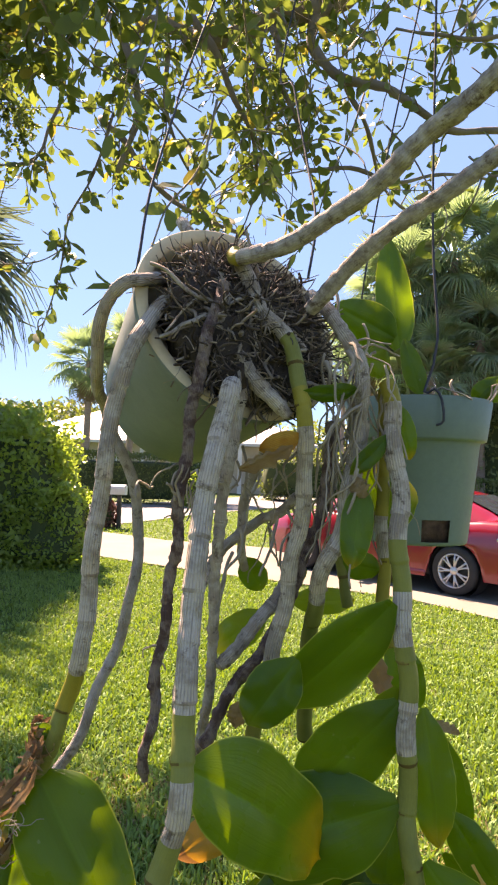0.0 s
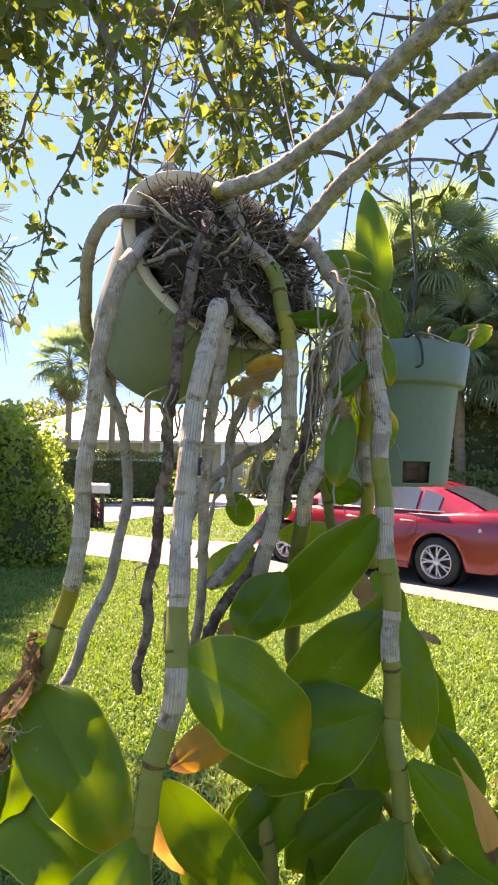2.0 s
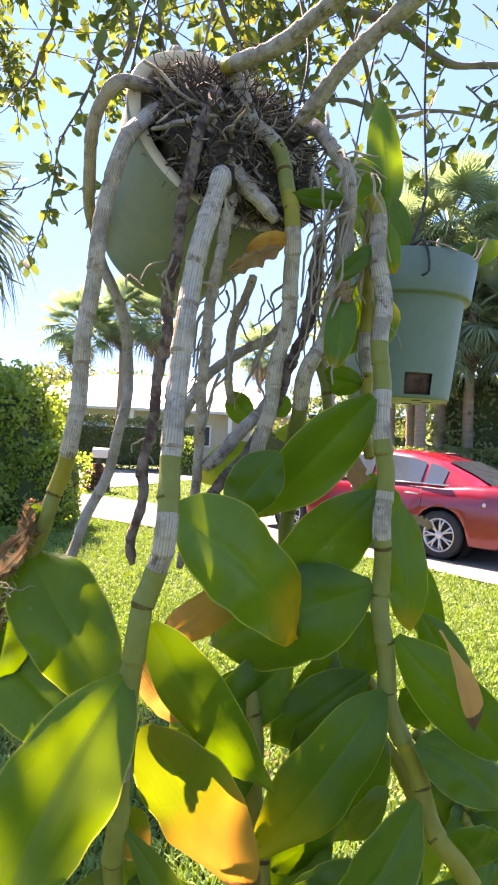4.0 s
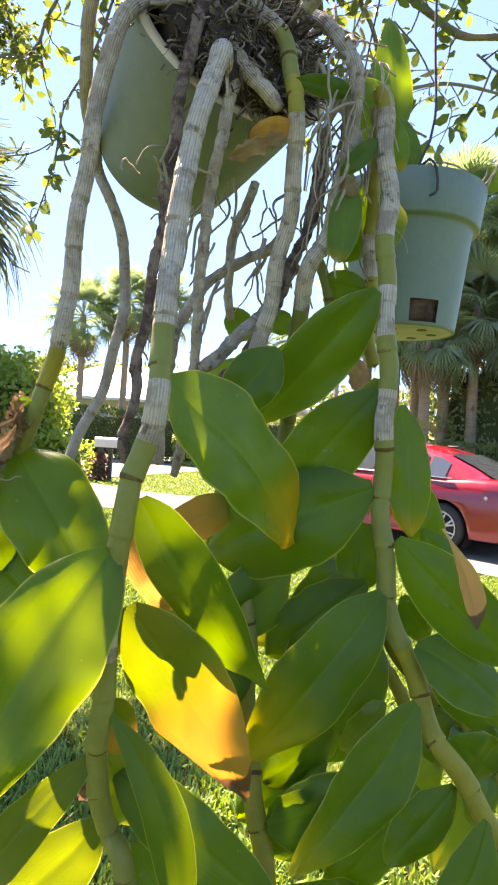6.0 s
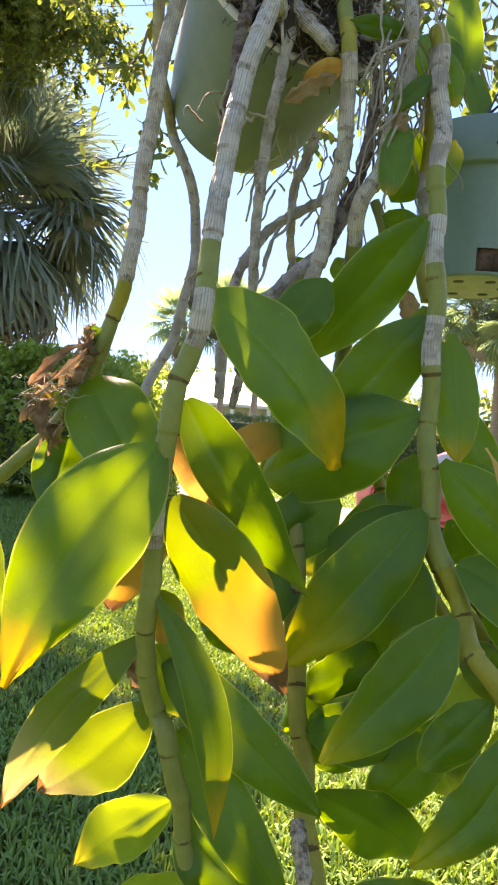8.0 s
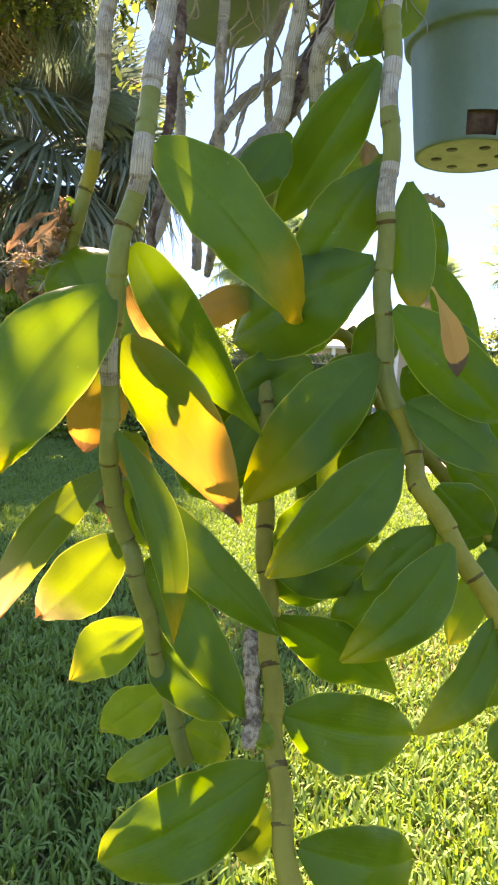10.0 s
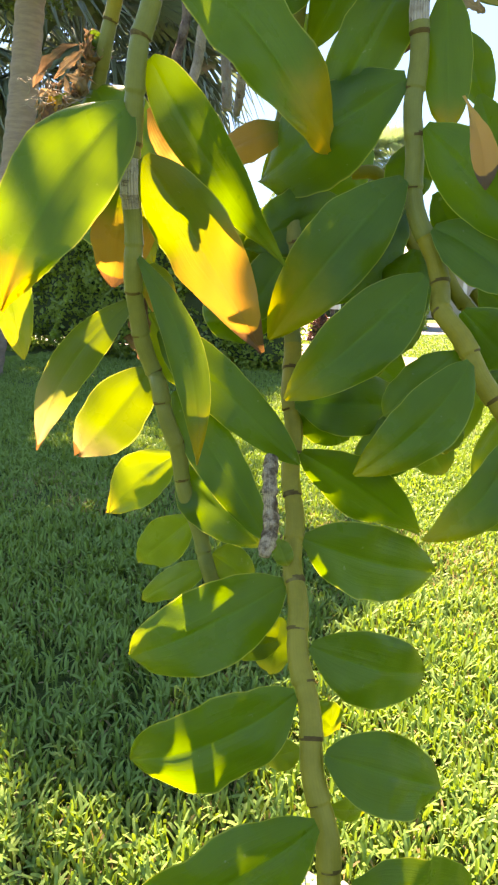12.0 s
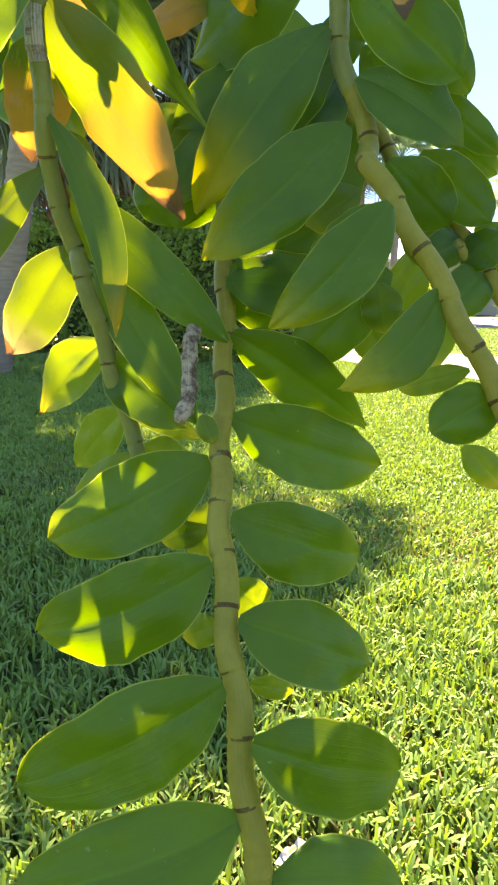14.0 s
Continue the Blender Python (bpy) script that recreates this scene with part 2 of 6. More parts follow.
def foliage(name, a, b, glow, share, rough=0.5, spec=0.4):
    m = Mat(name, rough, 0.0, spec)
    r = m.island()
    m.colour(m.mix(r, a, b))
    return m.leafy(m.mix(r, glow, tuple(0.55 * c for c in glow)), share).m


TREE_LEAF = foliage("tree_leaf", (0.075, 0.11, 0.042), (0.125, 0.16, 0.055), (0.24, 0.33, 0.05), 0.40, 0.5, 0.3)
TREE_LEAF_OLD = foliage("tree_leaf_yellow", (0.17, 0.145, 0.045), (0.22, 0.17, 0.05), (0.46, 0.40, 0.06), 0.45, 0.5)
BUSH_LEAF = foliage("bush_leaf", (0.15, 0.25, 0.055), (0.25, 0.35, 0.085), (0.50, 0.68, 0.09), 0.56, 0.24, 0.6)
BELT_LEAF = foliage("belt_leaf", (0.13, 0.18, 0.08), (0.21, 0.26, 0.12), (0.38, 0.46, 0.15), 0.48, 0.35, 0.6)
HEDGE_LEAF = foliage("hedge_leaf", (0.07, 0.105, 0.038), (0.11, 0.15, 0.05), (0.26, 0.34, 0.05), 0.40, 0.4)
RED_LEAF = foliage("red_shrub_leaf", (0.11, 0.05, 0.045), (0.17, 0.08, 0.06), (0.3, 0.1, 0.06), 0.3)
FROND = foliage("palm_frond", (0.15, 0.225, 0.12), (0.25, 0.325, 0.17), (0.31, 0.47, 0.20), 0.48, 0.3, 0.9)
FROND_BLUE = foliage("palm_frond_blue", (0.11, 0.155, 0.115), (0.19, 0.235, 0.17), (0.17, 0.24, 0.13), 0.30, 0.28, 0.7)
FROND_DRY = foliage("palm_frond_dry", (0.17, 0.135, 0.095), (0.27, 0.21, 0.14), (0.3, 0.2, 0.09), 0.3, 0.8)
BLADE = foliage("grass_blade", (0.14, 0.27, 0.07), (0.215, 0.33, 0.083), (0.25, 0.385, 0.025), 0.35, 0.55, 0.25)
BLADE_DRY = foliage("grass_blade_dry", (0.33, 0.27, 0.13), (0.24, 0.19, 0.10), (0.5, 0.4, 0.15), 0.35, 0.8)
# dark colour standing for the shade deep among the leaves
DARK = two_tone("shrub_inner_shade", (0.045, 0.066, 0.02), (0.07, 0.095, 0.03), 3, 30, 0.95, 0.3)


def lawn_soil():
    m = Mat("lawn_ground", 0.9, 0.0, 0.2)
    p = m.coords()
    big, mid, fine = m.noise(0.35, p), m.noise(5.0, p), m.noise(70.0, p, 6.0, 0.7)
    near = m.mix(m.span(fine, 0.38, 0.66), (0.045, 0.085, 0.018), (0.095, 0.155, 0.033))
    col = m.mix(m.math("MULTIPLY", m.span(mid, 0.48, 0.7), 0.5), near, (0.13, 0.12, 0.055))
    m.colour(m.mix(m.math("MULTIPLY", m.span(big, 0.4, 0.7), 0.35), col, (0.075, 0.135, 0.026)))
    m.bump(m.math("ADD", fine, m.math("MULTIPLY", mid, 0.7)), 0.9, 0.03)
    return m.m


SOIL = lawn_soil()


def car_paint():
    m = Mat("car_paint_red", 0.22, 0.0, 0.6)
    m.colour(m.mix(m.noise(2.0), (0.27, 0.008, 0.022), (0.23, 0.007, 0.019)))
    m.put(m.b, "Coat Weight", 0.5), m.put(m.b, "Coat Roughness", 0.05)
    return m.m


RED = car_paint()
RED_LAMP = two_tone("lamp_red", (0.5, 0.02, 0.02), (0.35, 0.01, 0.01), 20, 60, 0.15, 0.0)
CHROME = two_tone("chrome", (0.75, 0.75, 0.76), (0.68, 0.68, 0.7), 20, 90, 0.15, 0.02, 1.0)
ALLOY = two_tone("wheel_alloy", (0.66, 0.66, 0.67), (0.58, 0.58, 0.6), 20, 90, 0.3, 0.02, 0.7)
RUBBER = two_tone("tyre_rubber", (0.025, 0.025, 0.026), (0.04, 0.04, 0.04), 10, 90, 0.8, 0.2)
BLACK = two_tone("black_trim", (0.02, 0.02, 0.022), (0.03, 0.03, 0.03), 10, 90, 0.5, 0.05)


def glass():
    m = Mat("car_glass", 0.04, 0.0, 0.8)
    m.colour(m.mix(m.noise(1.5), (0.04, 0.055, 0.07), (0.065, 0.08, 0.095)))
    m.put(m.b, "Coat Weight", 1.0)
    return m.m


GLASS = glass()

# ---- making meshes ----
def mesh_of(name, verts, faces, mats, index=None, uv=None, smooth=True):
    me = bpy.data.meshes.new(name)
    me.from_pydata([tuple(v) for v in verts], [], [tuple(int(i) for i in f) for f in faces])
    for mt in (mats if isinstance(mats, (list, tuple)) else [mats]):
        me.materials.append(mt)
    if index is not None:
        me.polygons.foreach_set("material_index", np.asarray(index, dtype=np.int32))
    if smooth:
        me.polygons.foreach_set("use_smooth", np.ones(len(me.polygons), dtype=bool))
    if uv is not None:
        layer = me.uv_layers.new(name="UVMap")
        loops = np.zeros(len(me.loops), dtype=np.int32)
        me.loops.foreach_get("vertex_index", loops)
        layer.data.foreach_set("uv", np.asarray(uv, dtype=np.float32)[loops].ravel())
    me.update()
    return me


def quick_mesh(name, verts, faces, mat, smooth=False):
    """Many small faces of one size, from arrays."""
    verts, faces = np.asarray(verts, dtype=np.float32), np.asarray(faces, dtype=np.int32)
    me = bpy.data.meshes.new(name)
    n, k = faces.shape
    me.vertices.add(len(verts)), me.loops.add(n * k), me.polygons.add(n)
    me.vertices.foreach_set("co", verts.ravel())
    me.loops.foreach_set("vertex_index", faces.ravel())
    me.polygons.foreach_set("loop_start", np.arange(0, n * k, k, dtype=np.int32))
    me.polygons.foreach_set("loop_total", np.full(n, k, dtype=np.int32))
    if smooth:
        me.polygons.foreach_set("use_smooth", np.ones(n, dtype=bool))
    me.materials.append(mat)
    me.update(calc_edges=True)
    return me


def thing(name, loc, label, category, group=""):
    e = new(name)
    e.location = loc
    e.empty_display_size = 0.05
    return tagged(e, label, category, group)


def part(name, me, parent, label=""):
    """One mesh under a thing or a part; its vertices are given in the world's metres."""
    ob = new(name, me)
    ob.parent = parent
    if parent.data is None:
        ob.matrix_parent_inverse = Matrix.Translation(-Vector(parent.location))
    if label:
        tagged(ob, label)
    return ob


def rounded(points, step):
    """A smooth line through points, with about step metres between its samples: (k, 3), and the arc length."""
    p = np.asarray(points, dtype=float)
    p = np.vstack([2 * p[0] - p[1], p, 2 * p[-1] - p[-2]])
    out, mark = [], []
    for i in range(1, len(p) - 2):
        a, b, c, d = p[i - 1:i + 3]
        n = max(2, int(np.linalg.norm(c - b) / step))
        for s in np.arange(n) / n:
            out.append(0.5 * (2 * b + (c - a) * s + (2 * a - 5 * b + 4 * c - d) * s * s + (3 * b - a - 3 * c + d) * s ** 3))
            mark.append(i - 1 + s)
    out.append(p[-2]), mark.append(len(p) - 3)
    out = np.array(out)
    arc = np.concatenate([[0], np.cumsum(np.linalg.norm(np.diff(out, axis=0), axis=1))])
    return out, arc, np.array(mark)


def frames_along(line):
    t = np.gradient(line, axis=0)
    t /= np.linalg.norm(t, axis=1)[:, None] + 1e-12
    ref = np.array([0.31, 0.2, 0.93]) if abs(t[0] @ np.array([0, 0, 1])) < 0.9 else np.array([0.9, 0.3, 0.1])
    n = ref - t[0] * (ref @ t[0])
    ns = []
    for k in t:
        n = n - k * (n @ k)
        n = n / (np.linalg.norm(n) + 1e-12)
        ns.append(n)
    ns = np.array(ns)
    return t, ns, np.cross(t, ns)


def tube(line, radius, sides=8):
    """Vertices and quads of a tube, with both ends closed by a point."""
    line = np.asarray(line, dtype=float)
    radius = np.broadcast_to(np.asarray(radius, dtype=float), (len(line),))
    t, n, b = frames_along(line)
    ang = np.arange(sides) * 2 * math.pi / sides
    ring = line[:, None, :] + radius[:, None, None] * (np.cos(ang)[None, :, None] * n[:, None, :] + np.sin(ang)[None, :, None] * b[:, None, :])
    verts = np.vstack([ring.reshape(-1, 3), line[:1] - t[:1] * radius[0] * 0.4, line[-1:] + t[-1:] * radius[-1] * 0.4])
    k = len(line)
    i, j = np.meshgrid(np.arange(k - 1), np.arange(sides), indexing="ij")
    i, j = i.ravel(), j.ravel()
    jn = (j + 1) % sides
    faces = [tuple(f) for f in np.stack([i * sides + j, i * sides + jn, (i + 1) * sides + jn, (i + 1) * sides + j], 1)]
    s = np.arange(sides)
    faces += [(int((q + 1) % sides), int(q), k * sides) for q in s] + [(int((k - 1) * sides + q), int((k - 1) * sides + (q + 1) % sides), k * sides + 1) for q in s]
    return verts, faces


def joined(pieces):
    verts, faces, n = [], [], 0
    for v, f in pieces:
        verts.append(np.asarray(v))
        faces += [tuple(int(i) + n for i in q) for q in f]
        n += len(v)
    return np.vstack(verts), faces


def lathe(profile, sides=48, centre=(0, 0, 0), axis=(0, 0, 1), gap=None):
    """A turned shape: (radius, height) pairs round an axis through centre. gap: a ring and the first and last side left open."""
    q = Vector((0, 0, 1)).rotation_difference(Vector(axis).normalized()).to_matrix()
    verts, faces = [], []
    for r, h in profile:
        for k in range(sides):
            a = 2 * math.pi * k / sides
            verts.append(Vector(centre) + q @ Vector((r * math.cos(a), r * math.sin(a), h)))
    for i in range(len(profile) - 1):
        for k in range(sides):
            kn = (k + 1) % sides
            if gap and i == gap[0] and gap[1] <= k <= gap[2]:
                continue
            faces.append((i * sides + k, i * sides + kn, (i + 1) * sides + kn, (i + 1) * sides + k))
    return verts, faces


def box(lo, hi, bevel=0.0):
    """A box as a mesh-ready pair; bevel cuts its edges."""
    bm = bmesh.new()
    bmesh.ops.create_cube(bm, size=1.0)
    size = [h - l for l, h in zip(lo, hi)]
    bmesh.ops.scale(bm, vec=size, verts=bm.verts)
    bmesh.ops.translate(bm, vec=[(l + h) / 2 for l, h in zip(lo, hi)], verts=bm.verts)
    if bevel:
        bmesh.ops.bevel(bm, geom=list(bm.edges), offset=bevel, segments=2, affect="EDGES", profile=0.5)
    bm.verts.ensure_lookup_table()
    pair = ([v.co.copy() for v in bm.verts], [[v.index for v in f.verts] for f in bm.faces])
    bm.free()
    return pair


def card_leaves(centres, axes, normals, length, width, shape=0.45):
    """Small leaves of four corners and a fold: arrays of centres, axes and normals; lengths and widths."""
    n = len(centres)
    axes = axes / (np.linalg.norm(axes, axis=1)[:, None] + 1e-9)
    side = np.cross(axes, normals)
    side /= np.linalg.norm(side, axis=1)[:, None] + 1e-9
    up = np.cross(side, axes)
    length, width = np.broadcast_to(length, (n,))[:, None], np.broadcast_to(width, (n,))[:, None]
    a = centres - axes * length * 0.5
    m1 = centres - axes * length * (0.5 - shape) + side * width * 0.5 + up * width * 0.12
    m2 = centres - axes * length * (0.5 - shape) - side * width * 0.5 + up * width * 0.12
    k1 = centres + axes * length * 0.28 + side * width * 0.42 + up * width * 0.08
    k2 = centres + axes * length * 0.28 - side * width * 0.42 + up * width * 0.08
    tip = centres + axes * length * 0.5 - up * width * 0.15
    mid = centres
    verts = np.stack([a, m1, k1, tip, k2, m2, mid], 1).reshape(-1, 3)
    base = (np.arange(n) * 7)[:, None]
    quads = np.concatenate([base + np.array([[0, 1, 2, 6]]), base + np.array([[6, 2, 3, 4]]), base + np.array([[0, 6, 4, 5]])], 0)
    return verts, quads

# ---- ground, road and driveway ----


def ground_sheet():
    xs = np.concatenate([[-600, -150, -40], np.linspace(-14, 12, 53), [40, 150, 600]])
    ys = np.concatenate([[-300, -60, -12], np.linspace(-3, 20, 47), [40, 150, 900]])
    verts, faces = [], []
    for y in ys:
        for x in xs:
            near = 1 if -3 < y < 9 else 0
            verts.append((x, y, -0.012 + near * 0.012 * noise.noise(Vector((x * 0.9, y * 0.9, 3.1)))))
    w = len(xs)
    for j in range(len(ys) - 1):
        for i in range(w - 1):
            faces.append((j * w + i, j * w + i + 1, (j + 1) * w + i + 1, (j + 1) * w + i))
    ob = new("ground", mesh_of("ground", verts, faces, SOIL))
    return tagged(ob, "sunlit green lawn soil reaching the horizon", "lawn", kind="structure")


ground_sheet()


def slab(name, edge_a, edge_b, z, depth, mat, label, category):
    """A paved strip between two edge lines, with thickness."""
    a, b = [Vector((*p, z)) for p in edge_a], [Vector((*p, z)) for p in edge_b]
    n, down = len(a), Vector((0, 0, depth))
    verts = a + b + [p - down for p in a] + [p - down for p in b]
    faces = []
    for i in range(n - 1):
        faces += [(i, i + 1, n + i + 1, n + i), (i + 1, i, 2 * n + i, 2 * n + i + 1), (n + i, n + i + 1, 3 * n + i + 1, 3 * n + i)]
    faces += [(0, n, 3 * n, 2 * n), (n - 1, 3 * n - 1, 4 * n - 1, 2 * n - 1)]
    me = mesh_of(name, verts, faces, mat, smooth=False)
    bm = bmesh.new()
    bm.from_mesh(me)
    bmesh.ops.recalc_face_normals(bm, faces=bm.faces)
    bm.to_mesh(me)
    bm.free()
    return tagged(new(name, me), label, category, kind="structure")


NEAR_EDGE = [(-16, 13.2), (-9, 12.0), (-4.3, 11.7), (-3.4, 11.55), (-2.39, 10.92), (-0.97, 10.08), (0.5, 9.4), (1.78, 8.66), (2.56, 7.73), (5.5, 4.6), (9.0, 1.0)]
FAR_EDGE = [(-16, 14.0), (-9, 14.6), (-5.6, 15.3), (-4.3, 15.4), (-2.45, 14.16), (-0.5, 13.6), (1.0, 13.2), (3.0, 12.4), (5.0, 11.0), (8.5, 8.0), (12.5, 4.5)]
slab("driveway", NEAR_EDGE, FAR_EDGE, 0.02, 0.12, CONCRETE, "pale concrete driveway crossing the lawn", "driveway")
slab("road", [(-10, 10.5), (-5.6, 15.35), (-4.14, 18.35), (-2.89, 22.3), (-0.3, 27.6), (6, 38), (30, 62)], [(-26, 12), (-14, 20), (-9.5, 24), (-6.3, 27.3), (-4.9, 30), (0, 44), (20, 75)], 0.012, 0.1, ASPHALT, "sun-bleached grey asphalt residential road", "road")


def blades(count, x0, x1, y0, y1, length, width, keep, seed, bare=0.0):
    """Grass blades, each bent over outward, in clumps."""
    g = np.random.default_rng(seed)
    x, y = g.uniform(x0, x1, count), g.uniform(y0, y1, count)
    clump = np.array([noise.noise(Vector((a * 7.0, b * 7.0, 1.7))) + 0.6 * noise.noise(Vector((a * 1.6, b * 1.6, 5.0))) for a, b in zip(x, y)])
    ok = keep(x, y) & (clump > g.uniform(-0.9, 0.15, count) * (1 - bare) - 0.15 + bare * 0.2)
    x, y, clump = x[ok], y[ok], clump[ok]
    n = len(x)
    az, lean = g.uniform(0, 2 * math.pi, n), g.uniform(0.05, 0.95, n)
    ln = length * g.uniform(0.55, 1.2, n) * (1 + 0.25 * clump)
    d = np.stack([np.cos(az), np.sin(az), np.zeros(n)], 1)
    s = np.stack([-np.sin(az), np.cos(az), np.zeros(n)], 1)
    tw = g.uniform(-0.8, 0.8, n)[:, None]
    s = s * np.cos(tw) + np.array([0, 0, 1]) * np.sin(tw)
    root = np.stack([x, y, np.full(n, -0.005)], 1)
    rows = []
    for f, w in ((0.0, 0.75), (0.45, 1.0), (0.85, 0.92), (1.0, 0.5)):
        up = ln * f * np.cos(lean * f)
        out = ln * f * np.sin(lean * f)
        c = root + d * out[:, None] + np.array([0, 0, 1]) * np.maximum(up, 0.004)[:, None]
        rows += [c - s * width * w / 2, c + s * width * w / 2]
    verts = np.stack(rows, 1).reshape(-1, 3)
    b = (np.arange(n) * 8)[:, None]
    quads = np.concatenate([b + np.array([[0, 1, 3, 2]]), b + np.array([[2, 3, 5, 4]]), b + np.array([[4, 5, 7, 6]])], 0)
    return verts, quads


def on_lawn(x, y):
    e = np.array(NEAR_EDGE)
    return y < np.interp(x, e[:, 0], e[:, 1]) - 0.03


def on_verge(x, y):
    far, rd = np.array(FAR_EDGE), np.array([(-5.6, 15.35), (-4.14, 18.35), (-2.89, 22.3), (-0.3, 27.6)])
    return (y > np.interp(x, far[:, 0], far[:, 1]) + 0.05) & (x > np.interp(y, rd[:, 1], rd[:, 0]) + 0.05)


for lawn_name, spec, lawn_mat, lawn_label in (
    ("lawn_grass", (92000, -2.6, 2.6, 0.45, 2.9, 0.074, 0.0088, on_lawn, 1, 0.12), BLADE, "broad-bladed green lawn grass, clumpy and sunlit"),
    ("lawn_grass", (160000, -8.0, 3.6, 2.9, 6.2, 0.055, 0.0105, on_lawn, 2), BLADE, "broad-bladed green lawn grass, clumpy and sunlit"),
    ("lawn_grass", (130000, -7.5, 6.0, 6.2, 11.7, 0.05, 0.012, on_lawn, 3), BLADE, "mown green lawn grass beside the driveway"),
    ("verge_grass", (40000, -6.0, 9.0, 12.0, 27.0, 0.05, 0.03, on_verge, 9), BLADE, "mown green verge grass between driveway and road"),
    ("dry_grass", (34000, -2.6, 2.6, 0.45, 3.6, 0.046, 0.006, on_lawn, 4, 0.35), BLADE_DRY, "straw-coloured dead blades among the lawn grass"),
):
    gv, gf = blades(*spec)
    tagged(new(lawn_name, quick_mesh(lawn_name, gv, gf, lawn_mat)), lawn_label, "grass", kind="stuff")


# ---- plants of the background ----
def shell_leaves(lo, hi, count, size, seed, lumps=0.16, tops=1.0):
    """Leaves over the outside of a rounded, lumpy block."""
    g = np.random.default_rng(seed)
    lo, hi = np.array(lo, float), np.array(hi, float)
    d = g.normal(size=(count, 3))
    d[:, 2] = np.abs(d[:, 2]) * tops - 0.25 * g.random(count)
    d /= np.abs(d).max(axis=1)[:, None] ** 0.75 * np.linalg.norm(d, axis=1)[:, None] ** 0.25
    inset = 1 - 0.16 * g.random(count) ** 2 - 0.1 * g.random(count)
    c, h = (lo + hi) / 2, (hi - lo) / 2
    d[:, 2] = d[:, 2] * 1.25
    p = c + d * h * inset[:, None]
    p[:, 2] = (g.uniform(0, 1, count) * (hi[2] - lo[2]) * 0.97 + lo[2]) * (np.abs(d[:, :2]).max(axis=1) > 0.9) + p[:, 2] * (np.abs(d[:, :2]).max(axis=1) <= 0.9)
    lump = np.array([noise.noise(Vector(q * 1.7)) for q in p]) * lumps + np.array([noise.noise(Vector(q * 5.0)) for q in p]) * lumps * 0.5
    out = (p - c) / h
    out /= np.linalg.norm(out, axis=1)[:, None]
    p = p + out * lump[:, None]
    p[:, 2] = np.maximum(p[:, 2], lo[2] + 0.02)
    axes = g.normal(size=(count, 3)) + np.array([0, 0, -0.3])
    normals = out + g.normal(size=(count, 3)) * 0.7 + np.array([0, 0, 0.4])
    return card_leaves(p, axes, normals, size * g.uniform(0.6, 1.3, count), size * 0.5 * g.uniform(0.7, 1.2, count))


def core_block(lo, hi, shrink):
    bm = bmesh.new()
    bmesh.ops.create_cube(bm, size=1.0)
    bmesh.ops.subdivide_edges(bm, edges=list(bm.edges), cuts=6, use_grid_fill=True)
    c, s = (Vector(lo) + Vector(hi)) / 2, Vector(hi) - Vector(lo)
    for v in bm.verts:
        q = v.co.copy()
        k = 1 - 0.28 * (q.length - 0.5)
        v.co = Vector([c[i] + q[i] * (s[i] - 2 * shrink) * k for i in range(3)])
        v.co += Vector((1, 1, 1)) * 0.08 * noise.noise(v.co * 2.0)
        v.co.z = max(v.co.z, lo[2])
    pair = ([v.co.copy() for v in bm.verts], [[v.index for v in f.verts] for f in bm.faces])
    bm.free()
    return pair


def shrub(name, lo, hi, count, size, leaf, seed, label, category="hedge", lumps=0.16, shrink=0.22):
    base = ((lo[0] + hi[0]) / 2, (lo[1] + hi[1]) / 2, lo[2])
    t = thing(name, base, label, category)
    # solid dark core: the shade behind the outer leaves, put into its colour
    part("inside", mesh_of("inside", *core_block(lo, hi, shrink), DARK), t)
    tagged(part("foliage", quick_mesh("foliage", *shell_leaves(lo, hi, count, size, seed, lumps), leaf), t), kind="stuff")
    return t


shrub("hedge_bush", (-9.6, 9.5, 0.0), (-3.35, 11.3, 2.25), 42000, 0.105, BUSH_LEAF, 21, "tall clipped glossy green hedge bush, sunlit along its top", lumps=0.42)
shrub("hedge_bush", (-4.3, 9.6, 0.0), (-2.95, 10.9, 1.15), 6500, 0.08, BUSH_LEAF, 22, "low green side of the clipped hedge bush beside the driveway", lumps=0.25, shrink=0.15)
shrub("clipped_hedge", (2.0, 15.0, 0.0), (13.0, 16.2, 1.45), 14000, 0.09, HEDGE_LEAF, 23, "dark trimmed hedge behind the parked car", lumps=0.08)
shrub("shrub_belt", (4.2, 17.2, 0.0), (14.0, 20.0, 4.2), 17000, 0.16, BELT_LEAF, 24, "dense dark green shrubs beneath the palms", "shrub", lumps=0.7, shrink=0.6)
shrub("far_hedge", (-12.5, 26.6, 0.0), (-3.2, 28.2, 2.0), 9000, 0.13, HEDGE_LEAF, 25, "dark hedge across the road before the white-roofed house", lumps=0.2)
shrub("far_hedge", (-1.5, 33.0, 0.0), (9.5, 36.0, 2.3), 8000, 0.18, HEDGE_LEAF, 26, "dark green hedge on the far side of the road", lumps=0.5)
shrub("far_shrub", (-4.2, 25.4, 0.0), (-3.0, 26.6, 1.3), 1600, 0.12, BUSH_LEAF, 27, "small green shrub at the end of the hedge", "shrub", lumps=0.2)
shrub("red_shrub", (-4.8, 16.3, 0.0), (-4.3, 16.9, 0.55), 900, 0.09, RED_LEAF, 28, "low reddish-brown shrub beside the mailbox", "shrub", lumps=0.12, shrink=0.1)
shrub("far_trees", (-40, 58, 0.0), (-8, 70, 6.5), 9000, 0.6, HEDGE_LEAF, 29, "distant belt of dark green trees behind the house", "trees", lumps=1.6, shrink=1.5)
